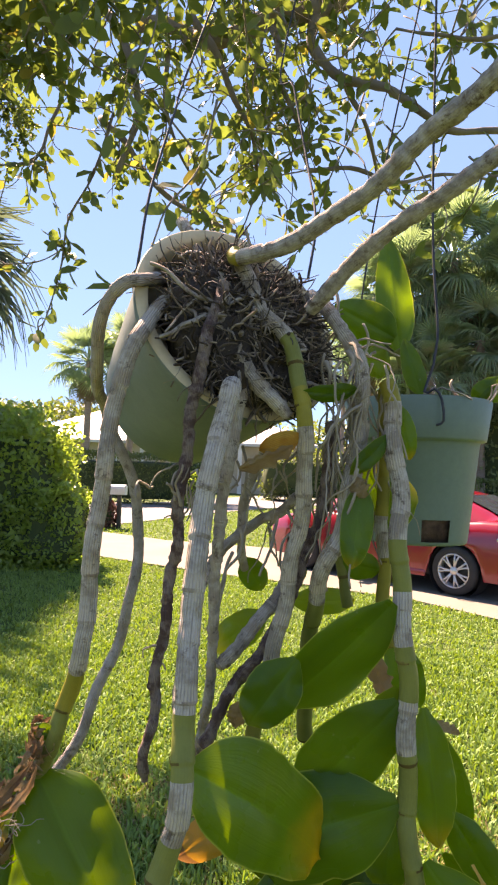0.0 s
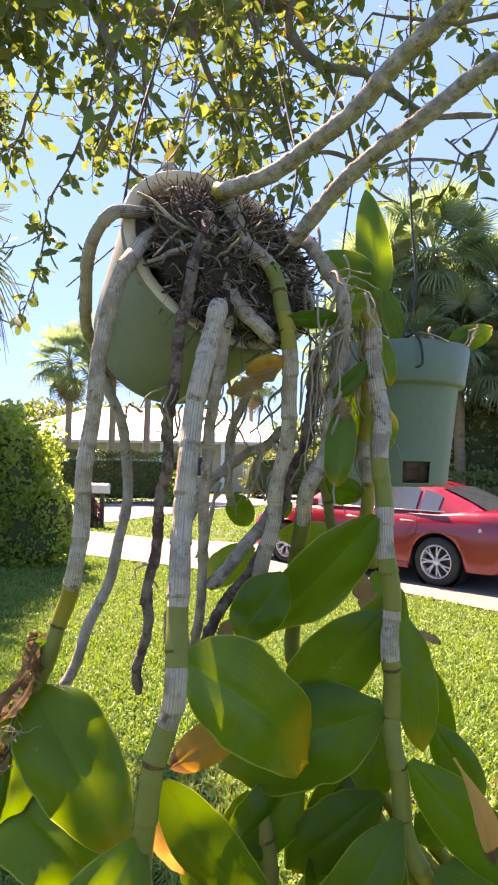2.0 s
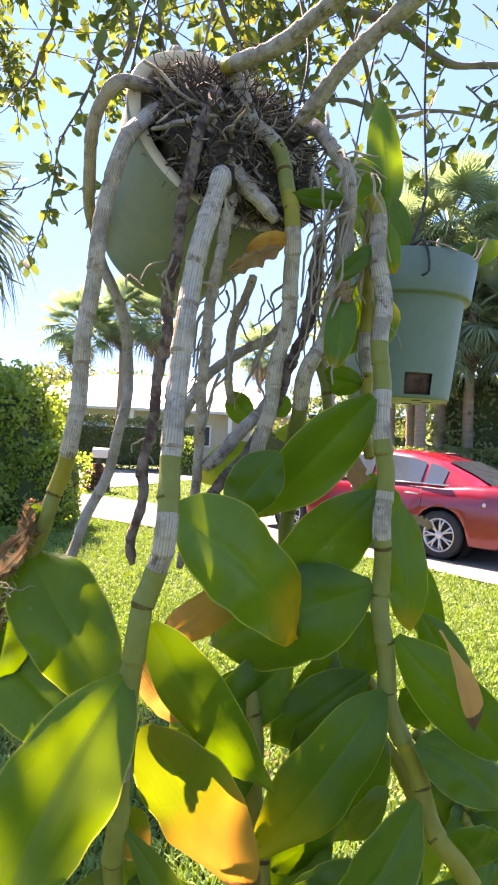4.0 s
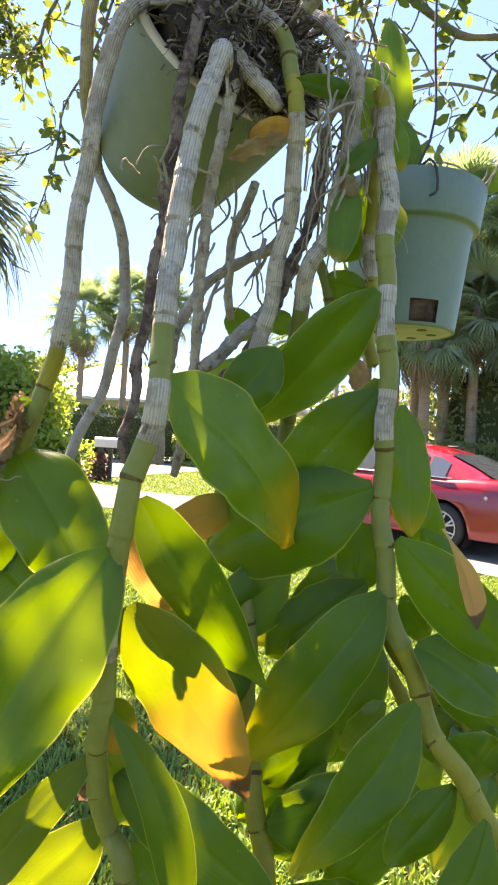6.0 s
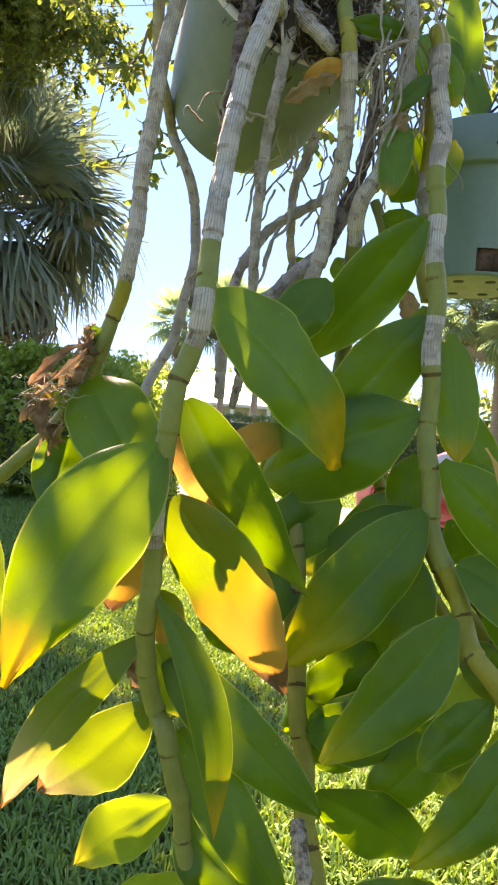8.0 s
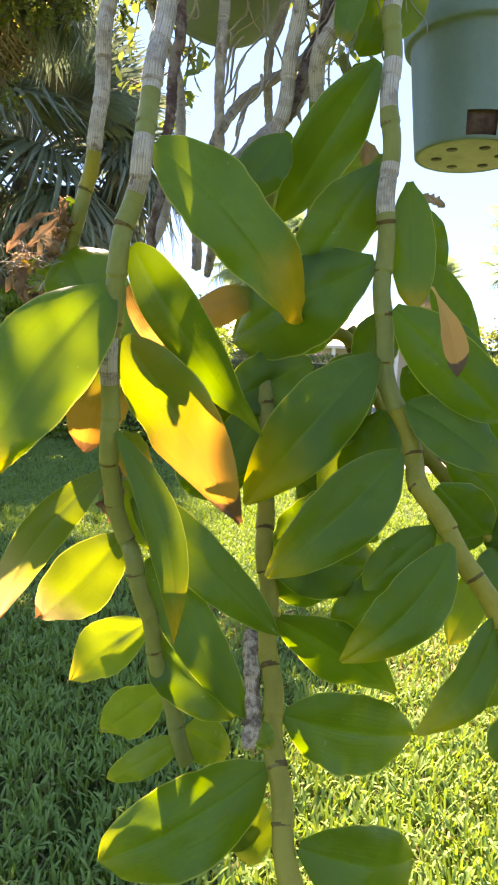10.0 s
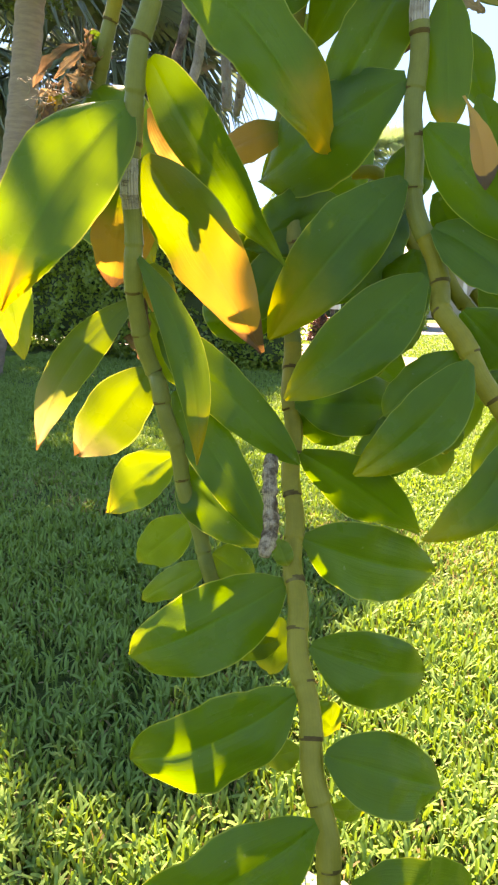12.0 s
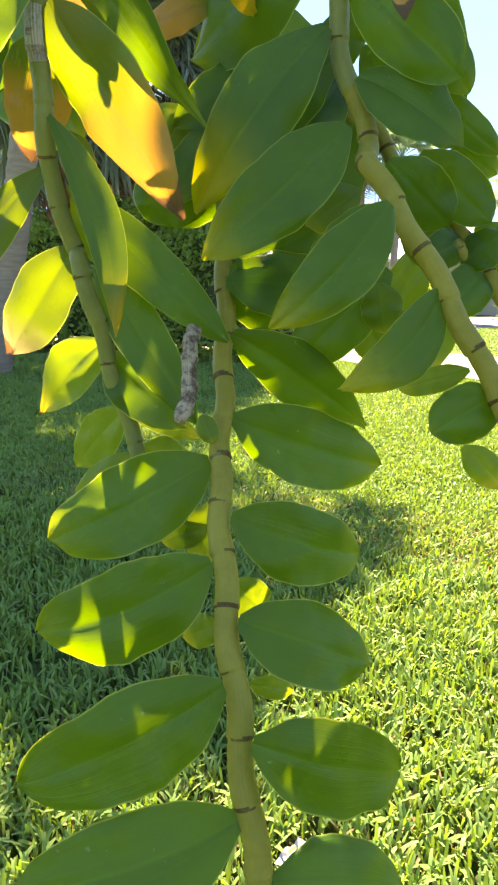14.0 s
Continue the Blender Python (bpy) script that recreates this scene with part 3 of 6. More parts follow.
shrub("far_trees", (-2, 62, 0.0), (40, 74, 6.0), 9000, 0.6, HEDGE_LEAF, 30, "distant belt of dark green trees along the road", "trees", lumps=1.6, shrink=1.5)


def fan_frond(radius, blades_n, droop, seed, mat):
    """A fan-palm frond with its stalk along +x, hub at the stalk's end; local metres."""
    g = np.random.default_rng(seed)
    stalk = radius * 1.15
    line = np.array([(0, 0, 0), (stalk * 0.5, 0, stalk * 0.07), (stalk, 0, 0)])
    sv, sf = tube(rounded(line, 0.2)[0], radius * 0.018, 4)
    verts, faces = [sv], [tuple(f) for f in sf]
    n = len(sv)
    for k in range(blades_n):
        a = (k / (blades_n - 1) - 0.5) * radians(250)
        ln = radius * (1 - 0.25 * abs(a) / 2.2) * g.uniform(0.85, 1.05)
        w = radius * 0.055
        d = np.array([math.cos(a), math.sin(a), 0.0])
        s = np.array([-math.sin(a), math.cos(a), 0.0])
        hub = np.array([stalk, 0, 0])
        rows = []
        for f, ww in ((0.03, 0.25), (0.4, 1.0), (0.75, 0.7), (1.0, 0.08)):
            z = radius * (0.10 * f - droop * f ** 2.4 * g.uniform(0.7, 1.25))
            c = hub + d * ln * f * (1 - 0.25 * droop * f) + np.array([0, 0, z])
            rows += [c - s * w * ww / 2 + np.array([0, 0, w * 0.3 * ww]), c + np.array([0, 0, -w * 0.15]), c + s * w * ww / 2 + np.array([0, 0, w * 0.3 * ww])]
        verts.append(np.array(rows))
        for r in range(3):
            for q in (0, 1):
                faces.append((n + r * 3 + q, n + r * 3 + q + 1, n + r * 3 + q + 4, n + r * 3 + q + 3))
        n += 12
    return mesh_of("frond", np.vstack(verts), faces, mat, smooth=False)


FRONDS = [fan_frond(1.0, 34, 0.22, 3, FROND), fan_frond(1.0, 30, 0.5, 4, FROND), fan_frond(1.0, 24, 1.0, 5, FROND_DRY)]
BLUE_FRONDS = [fan_frond(1.0, 46, 0.3, 6, FROND_BLUE), fan_frond(1.0, 44, 0.65, 7, FROND_BLUE), FRONDS[2]]


def palm(name, base, top, radius, r_trunk, fronds, dry, seed, label, group="", kinds=FRONDS):
    g = np.random.default_rng(seed)
    t = tagged(thing(name, base, label, "palm tree"), label, "palm tree", group)
    base, top = np.array(base, float), np.array(top, float)
    mid = (base + top) / 2 + np.array([g.uniform(-0.1, 0.1), g.uniform(-0.1, 0.1), 0])
    line, arc, _ = rounded([base - (0, 0, 0.1), mid, top], 0.07)
    rr = r_trunk * (1 + 0.05 * np.sin(arc * 2 * math.pi / 0.11)) * (1.15 - 0.25 * arc / arc[-1])
    part("trunk", mesh_of("trunk", *tube(line, rr, 14), TRUNK), t)
    for k in range(fronds + dry):
        old = k >= fronds
        az = g.uniform(0, 2 * math.pi) if old else k * 2.39996 + g.uniform(-0.2, 0.2)
        up = radians(g.uniform(-80, -45)) if old else radians(75 - 125 * (k / max(1, fronds - 1)) + g.uniform(-10, 10))
        me = kinds[2] if old else kinds[int(k > fronds * 0.55)]
        fr = new("dead_frond" if old else "frond", me)
        fr.parent = t
        m = Matrix.Translation(Vector(top) - Vector(t.location)) @ Matrix.Rotation(az, 4, "Z") @ Matrix.Rotation(-up, 4, "Y") @ Matrix.Rotation(g.uniform(-0.5, 0.5), 4, "X") @ Matrix.Scale(radius * 0.55 * g.uniform(0.85, 1.1), 4)
        fr.matrix_basis = m
        if old:
            tagged(fr, "hanging brown dead frond")
    return t


palm("fan_palm", (-6.27, 6.8, 0), (-5.2, 6.95, 6.0), 1.3, 0.17, 36, 10, 41, "tall palm with a bare tan trunk on the lawn", kinds=BLUE_FRONDS)
palm("fan_palm", (-8.2, 11.9, 0), (-8.3, 11.8, 5.35), 3.1, 0.2, 76, 16, 42, "fan palm with a skirt of dead hanging fronds above the hedge", kinds=BLUE_FRONDS)
for k, (px, py, ph, pr) in enumerate([(-9.9, 31, 6.6, 1.7), (-8.0, 32, 7.5, 1.6), (-6.2, 32, 7.2, 1.6), (4.0, 48, 9.0, 2.0), (-1.6, 50, 8.4, 2.0)]):
    palm("fan_palm", (px, py, 0), (px + 0.1, py, ph), pr * 1.2, 0.16, 34, 8, 50 + k, "distant fan palm with a round crown across the road", "distant palms across the road")
for k, (px, py, ph, pr) in enumerate([(3.3, 18.6, 6.8, 2.3), (4.6, 18.2, 7.5, 2.4), (6.0, 18.8, 6.6, 2.4), (5.2, 17.6, 5.2, 2.0), (7.4, 18.0, 5.6, 2.3), (4.1, 19.2, 5.0, 2.0), (8.8, 18.6, 7.0, 2.4), (3.9, 17.4, 4.3, 1.9), (6.6, 17.3, 4.4, 2.1), (2.6, 19.4, 5.4, 1.9)]):
    palm("fan_palm", (px, py, 0), (px - 0.1, py - 0.1, ph), pr * 0.8, 0.14, 46, 5, 60 + k, "fan palm in a dense clump behind the clipped hedge", "palms behind the clipped hedge")


# ---- the house across the road ----
def house():
    t = thing("house", (-8.0, 45.0, 0), "low cream house with a white hipped roof", "house")
    x0, x1, y0, y1 = -17.5, 1.0, 41.5, 51.0
    wall = [box((x0, y0, 0), (x1, y0 + 0.25, 3.1)), box((x0, y1 - 0.25, 0), (x1, y1, 3.1)), box((x0, y0 + 0.25, 0), (x0 + 0.25, y1 - 0.25, 3.1)), box((x1 - 0.25, y0 + 0.25, 0), (x1, y1 - 0.25, 3.1))]
    part("wall", mesh_of("wall", *joined(wall), STUCCO, smooth=False), t)
    e, zr = 0.9, 5.75
    v = [(x0 - e, y0 - e, 3.2), (x1 + e, y0 - e, 3.2), (x1 + e, y1 + e, 3.2), (x0 - e, y1 + e, 3.2), (x0 + 4.6, (y0 + y1) / 2, zr), (x1 - 4.6, (y0 + y1) / 2, zr)]
    v += [(a, b, c - 0.18) for a, b, c in v[:4]]
    f = [(0, 1, 5, 4), (1, 2, 5), (2, 3, 4, 5), (3, 0, 4), (1, 0, 6, 7), (2, 1, 7, 8), (3, 2, 8, 9), (0, 3, 9, 6), (6, 9, 8, 7)]
    part("roof", mesh_of("roof", v, f, ROOF, smooth=False), t, "white hipped roof")
    for cx in (-14.0, -9.3, -6.9, -3.0):
        part("column", mesh_of("column", *box((cx - 0.12, y0 - 0.75, 0), (cx + 0.12, y0 - 0.5, 3.05), 0.02), WHITE, smooth=False), t, "white porch column")
    for cx in (-15.8, -11.8, -5.0, -1.0):
        w = part("window", mesh_of("window", *joined([box((cx - 0.75, y0 - 0.06, 0.9), (cx + 0.75, y0 - 0.004, 1.0)), box((cx - 0.75, y0 - 0.06, 2.2), (cx + 0.75, y0 - 0.004, 2.3)), box((cx - 0.75, y0 - 0.06, 1.0), (cx - 0.65, y0 - 0.004, 2.2)), box((cx + 0.65, y0 - 0.06, 1.0), (cx + 0.75, y0 - 0.004, 2.2))]), WHITE, smooth=False), t)
        part("pane", mesh_of("pane", *box((cx - 0.65, y0 - 0.04, 1.0), (cx + 0.65, y0 - 0.008, 2.2)), GLASS, smooth=False), w)


house()


# ---- mailbox ----
def mailbox(x, y):
    t = thing("mailbox", (x, y, 0), "white mailbox on a dark post beside the road", "mailbox")
    part("post", mesh_of("post", *box((x - 0.05, y - 0.05, 0), (x + 0.05, y + 0.05, 0.86), 0.008), STEEL, smooth=False), t)
    part("post", mesh_of("post", *box((x - 0.33, y - 0.04, 0), (x - 0.21, y + 0.06, 0.84), 0.01), STEEL, smooth=False), t)
    ring = [(-0.11, 0.0), (-0.11, 0.15), (-0.085, 0.21), (-0.04, 0.245), (0, 0.255), (0.04, 0.245), (0.085, 0.21), (0.11, 0.15), (0.11, 0.0)]
    n = len(ring)
    v = [(x - 0.42, y + a, 0.86 + b) for a, b in ring] + [(x + 0.16, y + a, 0.86 + b) for a, b in ring]
    f = [(i, (i + 1) % n, n + (i + 1) % n, n + i) for i in range(n)] + [tuple(reversed(range(n))), tuple(range(n, 2 * n))]
    part("box", mesh_of("box", v, f, WHITE, smooth=False), t)
    part("door", mesh_of("door", *box((x + 0.16, y - 0.112, 0.855), (x + 0.172, y + 0.112, 1.09), 0.004), WHITE, smooth=False), t)


mailbox(-4.2, 16.6)


# ---- the parked car ----
def car():
    """Built along +x (nose), y to its left, then turned and set down by its empty."""
    t = thing("car", (0, 0, 0), "glossy red four-door sedan parked on the driveway", "car")
    half, wheel_r, axle_r, axle_f = 0.915, 0.33, 0.0, 2.73
    xs = np.linspace(-1.08, 3.75, 110)

    def top(x):
        return np.interp(x, [-1.08, -1.0, -0.75, -0.35, 0.0, 2.3, 2.6, 3.2, 3.6, 3.75], [0.80, 0.99, 1.035, 1.03, 1.0, 0.985, 0.965, 0.87, 0.74, 0.62])

    def side(x):
        return half * np.interp(x, [-1.08, -0.95, -0.6, 0.4, 2.2, 3.1, 3.55, 3.75], [0.80, 0.90, 0.965, 1.0, 1.0, 0.965, 0.85, 0.62])

    def under(x):
        z = np.interp(x, [-1.08, -0.8, 3.4, 3.75], [0.36, 0.24, 0.20, 0.32])
        for ax in (axle_r, axle_f):
            d = abs(x - ax)
            if d < 0.385:
                z = max(z, 0.335 + math.sqrt(0.385 ** 2 - d * d))
        return z

    verts, faces, ring_n = [], [], 0
    for x in xs:
        zb, zt, w = under(x), top(x), side(x)
        half_ring = []
        for f, ww in ((0.0, 0.975), (0.06, 0.99), (0.35, 1.0), (0.62, 1.0), (0.68, 0.992), (0.80, 0.975), (0.93, 0.93), (0.985, 0.87), (1.0, 0.78), (1.012, 0.4)):
            zz = max(zb, 0.22 + (zt - 0.22) * f) if f > 0 else zb
            half_ring.append((x, w * ww, zz))
        ring = half_ring + [(a, -b, c) for a, b, c in reversed(half_ring)]
        ring_n = len(ring)
        verts += ring
    for i in range(len(xs) - 1):
        for k in range(ring_n - 1):
            faces.append((i * ring_n + k, (i + 1) * ring_n + k, (i + 1) * ring_n + k + 1, i * ring_n + k + 1))
    faces += [tuple(range(ring_n)), tuple(reversed(range((len(xs) - 1) * ring_n, len(xs) * ring_n)))]
    body = part("body", mesh_of("body", verts, faces, RED), t)

    # cabin: roof and pillars, the windows 4 mm proud of it
    def cabin(x):
        z = np.interp(x, [-0.62, -0.3, 0.15, 0.6, 1.0, 1.5, 1.9, 2.3, 2.62], [1.0, 1.16, 1.34, 1.43, 1.46, 1.44, 1.36, 1.18, 0.97])
        w = np.interp(x, [-0.62, 0.15, 1.0, 1.9, 2.62], [0.66, 0.60, 0.595, 0.60, 0.70])
        return z, w

    cxs = np.linspace(-0.62, 2.62, 60)
    verts, faces = [], []
    for x in cxs:
        z, w = cabin(x)
        wb = side(x) * 0.9
        ring = [(x, wb, 0.96), (x, wb * 0.985, 1.0 if z > 1.02 else 0.97), (x, w + (wb - w) * 0.12 if z > 1.1 else wb * 0.95, max(0.98, z - 0.07)), (x, w * 0.93, z - 0.022), (x, w * 0.6, z), (x, 0, z + 0.008)]
        ring = ring + [(a, -b, c) for a, b, c in reversed(ring[:-1])]
        rn = len(ring)
        verts += ring
    for i in range(len(cxs) - 1):
        for k in range(rn - 1):
            faces.append((i * rn + k, (i + 1) * rn + k, (i + 1) * rn + k + 1, i * rn + k + 1))
    part("roof", mesh_of("roof", verts, faces, RED), t)

    def pane(name, x0, x1, lift, s):
        """A side window between x0 and x1."""
        vs, fs = [], []
        steps = np.linspace(x0, x1, 14)
        for x in steps:
            z, w = cabin(x)
            wb = side(x) * 0.9
            zt = max(1.03, z - 0.075)
            wt = w + (wb - w) * 0.14
            vs += [(x, s * (wb * 0.985 + 0.006), 1.02), (x, s * (wt + 0.008 + (wb * 0.985 - wt) * 0.02), zt)]
        for i in range(len(steps) - 1):
            fs.append((2 * i, 2 * i + 2, 2 * i + 3, 2 * i + 1))
        return part(name, mesh_of(name, vs, fs, GLASS), t, "dark tinted side window")

    for s in (1, -1):
        pane("window", 0.02, 0.30, 0, s), pane("window", 0.36, 1.12, 0, s), pane("window", 1.2, 2.12, 0, s)
        strip = tube([(-0.1, s * 0.838, 1.012), (0.6, s * 0.83, 1.008), (1.4, s * 0.83, 1.004), (2.3, s * 0.83, 1.0)], 0.011, 6)
        part("window_trim", mesh_of("window_trim", *strip, CHROME), t, "chrome strip")
        for hx in (0.33, 1.28):
            part("door_handle", mesh_of("door_handle", *tube(rounded([(hx, s * 0.905, 0.86), (hx + 0.04, s * 0.93, 0.865), (hx + 0.18, s * 0.932, 0.865), (hx + 0.22, s * 0.905, 0.86)], 0.03)[0], 0.013, 6), CHROME), t, "chrome handle")
        for dx in (0.30, 1.16, 2.2):
            gap = tube([(dx + (0.12 if dx < 0.5 else 0), s * 0.9165, 0.33 if dx > 0.5 else 0.62), (dx, s * 0.917, 0.7), (dx, s * 0.888, 0.95)], 0.004, 5)
            part("door_gap", mesh_of("door_gap", *gap, BLACK), t)
        part("sill", mesh_of("sill", *box((0.42, s * 0.905 - 0.02, 0.20), (2.3, s * 0.905 + 0.012, 0.29), 0.012), RED), t)
        part("tail_light", mesh_of("tail_light", *box((-1.07, s * 0.70 - 0.13, 0.72), (-0.86, s * 0.70 + 0.13, 0.88), 0.03), RED_LAMP), t, "red tail light")
        part("mirror", mesh_of("mirror", *box((2.05, s * 0.95 - 0.08, 0.98), (2.2, s * 0.95 + 0.08, 1.1), 0.03), RED), t)
    part("fuel_flap", mesh_of("fuel_flap", *lathe([(0.0, 0.004), (0.022, 0.003), (0.026, 0)], 16, (-0.62, 0.884, 0.80), (0, 1, 0)), CHROME), t, "small round badge")
    # rear and front glass
    for name, xa, xb in (("rear_window", -0.56, 0.12), ("windscreen", 1.93, 2.55)):
        vs, fs = [], []
        steps = np.linspace(xa, xb, 8)
        for x in steps:
            z, w = cabin(x)
            for f in (-0.8, -0.4, 0, 0.4, 0.8):
                vs.append((x, w * f, z + 0.008 + 0.006 - 0.02 * max(0, abs(f) - 0.6)))
        for i in range(len(steps) - 1):
            for k in range(4):
                fs.append((i * 5 + k, (i + 1) * 5 + k, (i + 1) * 5 + k + 1, i * 5 + k + 1))
        part(name, mesh_of(name, vs, fs, GLASS), t, "dark glass")
    part("bumper", mesh_of("bumper", *box((-1.12, -0.80, 0.36), (-0.98, 0.80, 0.6), 0.05), RED), t)
    part("antenna", mesh_of("antenna", *box((0.25, -0.05, 1.42), (0.42, 0.05, 1.45), 0.01), BLACK), t)
    part("underbody", mesh_of("underbody", *box((-0.95, -0.72, 0.2), (3.5, 0.72, 0.62), 0.05), BLACK), t)
    # wheels
    for ax in (axle_r, axle_f):
        for s in (1, -1):
            c = (ax, s * 0.80, wheel_r)
            wheel = part("wheel", mesh_of("wheel", *lathe([(0.19, -0.10), (0.225, -0.105), (0.235, -0.08), (0.2, -0.05), (0.2, 0.05), (0.228, 0.085), (0.232, 0.098), (0.215, 0.095), (0.205, 0.05)], 40, c, (0, s, 0)), ALLOY), t, "silver alloy rim")
            part("tyre", mesh_of("tyre", *lathe([(0.222, -0.09), (0.26, -0.105), (0.305, -0.1), (0.328, -0.075), (0.33, 0.0), (0.328, 0.075), (0.305, 0.1), (0.26, 0.105), (0.222, 0.09)], 48, c, (0, s, 0)), RUBBER), wheel)
            part("brake", mesh_of("brake", *lathe([(0.0, 0.02), (0.19, 0.02), (0.2, 0.0), (0.2, -0.04)], 32, c, (0, s, 0)), BLACK), wheel)
            spokes = []
            for k in range(7):
                for off in (-0.13, 0.13):
                    a, b = 2 * math.pi * k / 7 + off * 0.35, 2 * math.pi * k / 7 + off * 1.15
                    spokes.append(tube([(c[0] + 0.05 * math.cos(a), c[1] + s * 0.085, c[2] + 0.05 * math.sin(a)), (c[0] + 0.14 * math.cos((a + b) / 2), c[1] + s * 0.098, c[2] + 0.14 * math.sin((a + b) / 2)), (c[0] + 0.215 * math.cos(b), c[1] + s * 0.09, c[2] + 0.215 * math.sin(b))], 0.013, 6))
            spokes.append(lathe([(0.0, 0.105), (0.05, 0.1), (0.06, 0.08)], 20, c, (0, s, 0)))
            part("spokes", mesh_of("spokes", *joined(spokes), ALLOY), wheel)
            part("wheel_well", mesh_of("wheel_well", *lathe([(0.38, 0.07), (0.38, -0.2), (0.0, -0.2)], 36, c, (0, s, 0)), BLACK), t)
    for o in list(t.children_recursive):
        if o.parent == t:
            o.matrix_parent_inverse = Matrix.Identity(4)
    t.location, t.rotation_euler = CAR_AT, (0, 0, CAR_TURN)
    return t


CAR_TURN = math.atan2(1.83, -1.95)
# the hub of the near rear wheel stands at (2.43, 9.1); the car's middle line lies 0.8 m behind it
CAR_AT = (2.45 + 0.80 * math.sin(CAR_TURN), 9.12 - 0.80 * math.cos(CAR_TURN), 0.02)
car()


# a scrap of white paper on the grass
def paper():
    v, f = [], []
    for j in range(7):
        for i in range(7):
            p = Vector((0.07 + (i - 3) * 0.017 + 0.004 * j, 1.245 + (j - 3) * 0.013, 0))
            v.append((p.x, p.y, 0.03 + 0.02 * noise.noise(p * 28) + 0.012 * abs(i - 3) / 3))
    for j in range(6):
        for i in range(6):
            f.append((j * 7 + i, j * 7 + i + 1, j * 7 + i + 8, j * 7 + i + 7))
    me = mesh_of("paper_scrap", v, f, PAPER, smooth=False)
    tagged(new("paper_scrap", me), "crumpled scrap of white paper lying on the grass", "litter")


paper()


# ---- the tree overhead ----
def tree(limbs):
    t = thing("tree", (2.1, -1.2, 0), "spreading tree with small glossy green leaves overhead", "tree")
    g = np.random.default_rng(77)
    trunk = rounded([(2.1, -1.2, -0.1), (2.05, -1.1, 0.9), (1.8, -0.7, 2.1), (1.3, 0.1, 3.1), (1.02, 1.5, 3.55)], 0.06)[0]
    part("trunk", mesh_of("trunk", *tube(trunk, np.linspace(0.17, 0.075, len(trunk)) * (1 + 0.04 * np.sin(np.arange(len(trunk)) * 0.9)), 16), TWIG), t)
    starts, thickness, used = [], [], []
    for pts, r0, r1 in limbs:
        line, arc, _ = rounded(pts, 0.03)
        wob = np.array([[noise.noise(Vector(q * 5.0) + Vector((k * 9, 0, 0))) for k in range(3)] for q in line]) * min(0.05, 2.0 * r0)
        rad = np.linspace(r0, r1, len(line)) * (1 + 0.12 * np.sin(arc * 40 + r0 * 900))
        line = line + wob
        part("limb", mesh_of("limb", *tube(line, rad, 8), TWIG), t)
        for q in line[:: max(1, int(0.05 / 0.03))]:
            starts.append(q), thickness.append(r0)
    starts = np.array(starts)
    # side twigs with leaves set along them
    pieces, centres, axes, normals = [], [], [], []

    def twig(p, d, length, leaves):
        pts = [p]
        for k in range(4):
            d = d + g.normal(size=3) * 0.35 + np.array([0, 0, -0.12])
            d /= np.linalg.norm(d)
            pts.append(pts[-1] + d * length / 4)
        line = rounded(pts, 0.04)[0]
        pieces.append(tube(line, np.linspace(0.0032, 0.0012, len(line)), 4))
        for k in range(leaves):
            q = line[int(g.integers(len(line) // 5, len(line)))]
            a = g.normal(size=3) + d * 0.8 + np.array([0, 0, -0.25])
            a /= np.linalg.norm(a)
            centres.append(q + a * 0.03), axes.append(a), normals.append(g.normal(size=3) + np.array([0, 0, 0.9]))

    for q in starts:
        thin = thickness[len(used)] < 0.0055
        used.append(0)
        if g.random() < (0.2 if q[0] > 0.3 and q[2] < 3.2 else 0.6):
            twig(q, g.normal(size=3) + np.array([-0.1, 0.2, -0.1]), g.uniform(0.03, 0.08) if thin else g.uniform(0.12, 0.32), int(g.integers(2, 5) if thin else g.integers(5, 12)))
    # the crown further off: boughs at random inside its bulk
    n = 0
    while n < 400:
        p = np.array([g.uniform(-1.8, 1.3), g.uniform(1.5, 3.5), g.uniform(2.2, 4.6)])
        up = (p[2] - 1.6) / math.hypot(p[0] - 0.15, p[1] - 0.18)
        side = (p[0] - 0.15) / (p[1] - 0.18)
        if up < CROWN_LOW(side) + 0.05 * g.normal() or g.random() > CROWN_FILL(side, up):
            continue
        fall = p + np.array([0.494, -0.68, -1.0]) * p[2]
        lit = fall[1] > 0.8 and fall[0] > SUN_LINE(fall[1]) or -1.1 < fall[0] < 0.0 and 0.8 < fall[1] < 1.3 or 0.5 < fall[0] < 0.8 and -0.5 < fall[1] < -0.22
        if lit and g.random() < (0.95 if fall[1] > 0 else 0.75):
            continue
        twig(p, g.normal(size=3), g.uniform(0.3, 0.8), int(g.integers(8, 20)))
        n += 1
    # low boughs straight over the orchids, added to throw dappled shade on their leaves
    g = np.random.default_rng(9)
    for k in range(105):
        h = g.uniform(2.65, 3.1)
        a, b = (g.uniform(0.84, 1.08), g.uniform(-0.42, -0.2)) if k % 2 else (g.uniform(0.5, 0.9), g.uniform(-0.17, 0.05))
        p = np.array([a, b, 0]) + np.array([-0.494, 0.68, 1.0]) * h
        twig(p, g.normal(size=3), g.uniform(0.06, 0.14), int(g.integers(7, 13)))
    for k in range(6):
        p = np.array([g.uniform(0.55, 0.76), g.uniform(-0.45, -0.26), 0]) + np.array([-0.494, 0.68, 1.0]) * g.uniform(2.65, 3.1)
        twig(p, g.normal(size=3), 0.06, int(g.integers(3, 6)))
    for k in range(3):
        p = np.array([0.685, -0.334, 0]) + g.normal(size=3) * 0.015 + np.array([-0.494, 0.68, 1.0]) * g.uniform(2.6, 2.9)
        twig(p, g.normal(size=3), 0.05, 5)
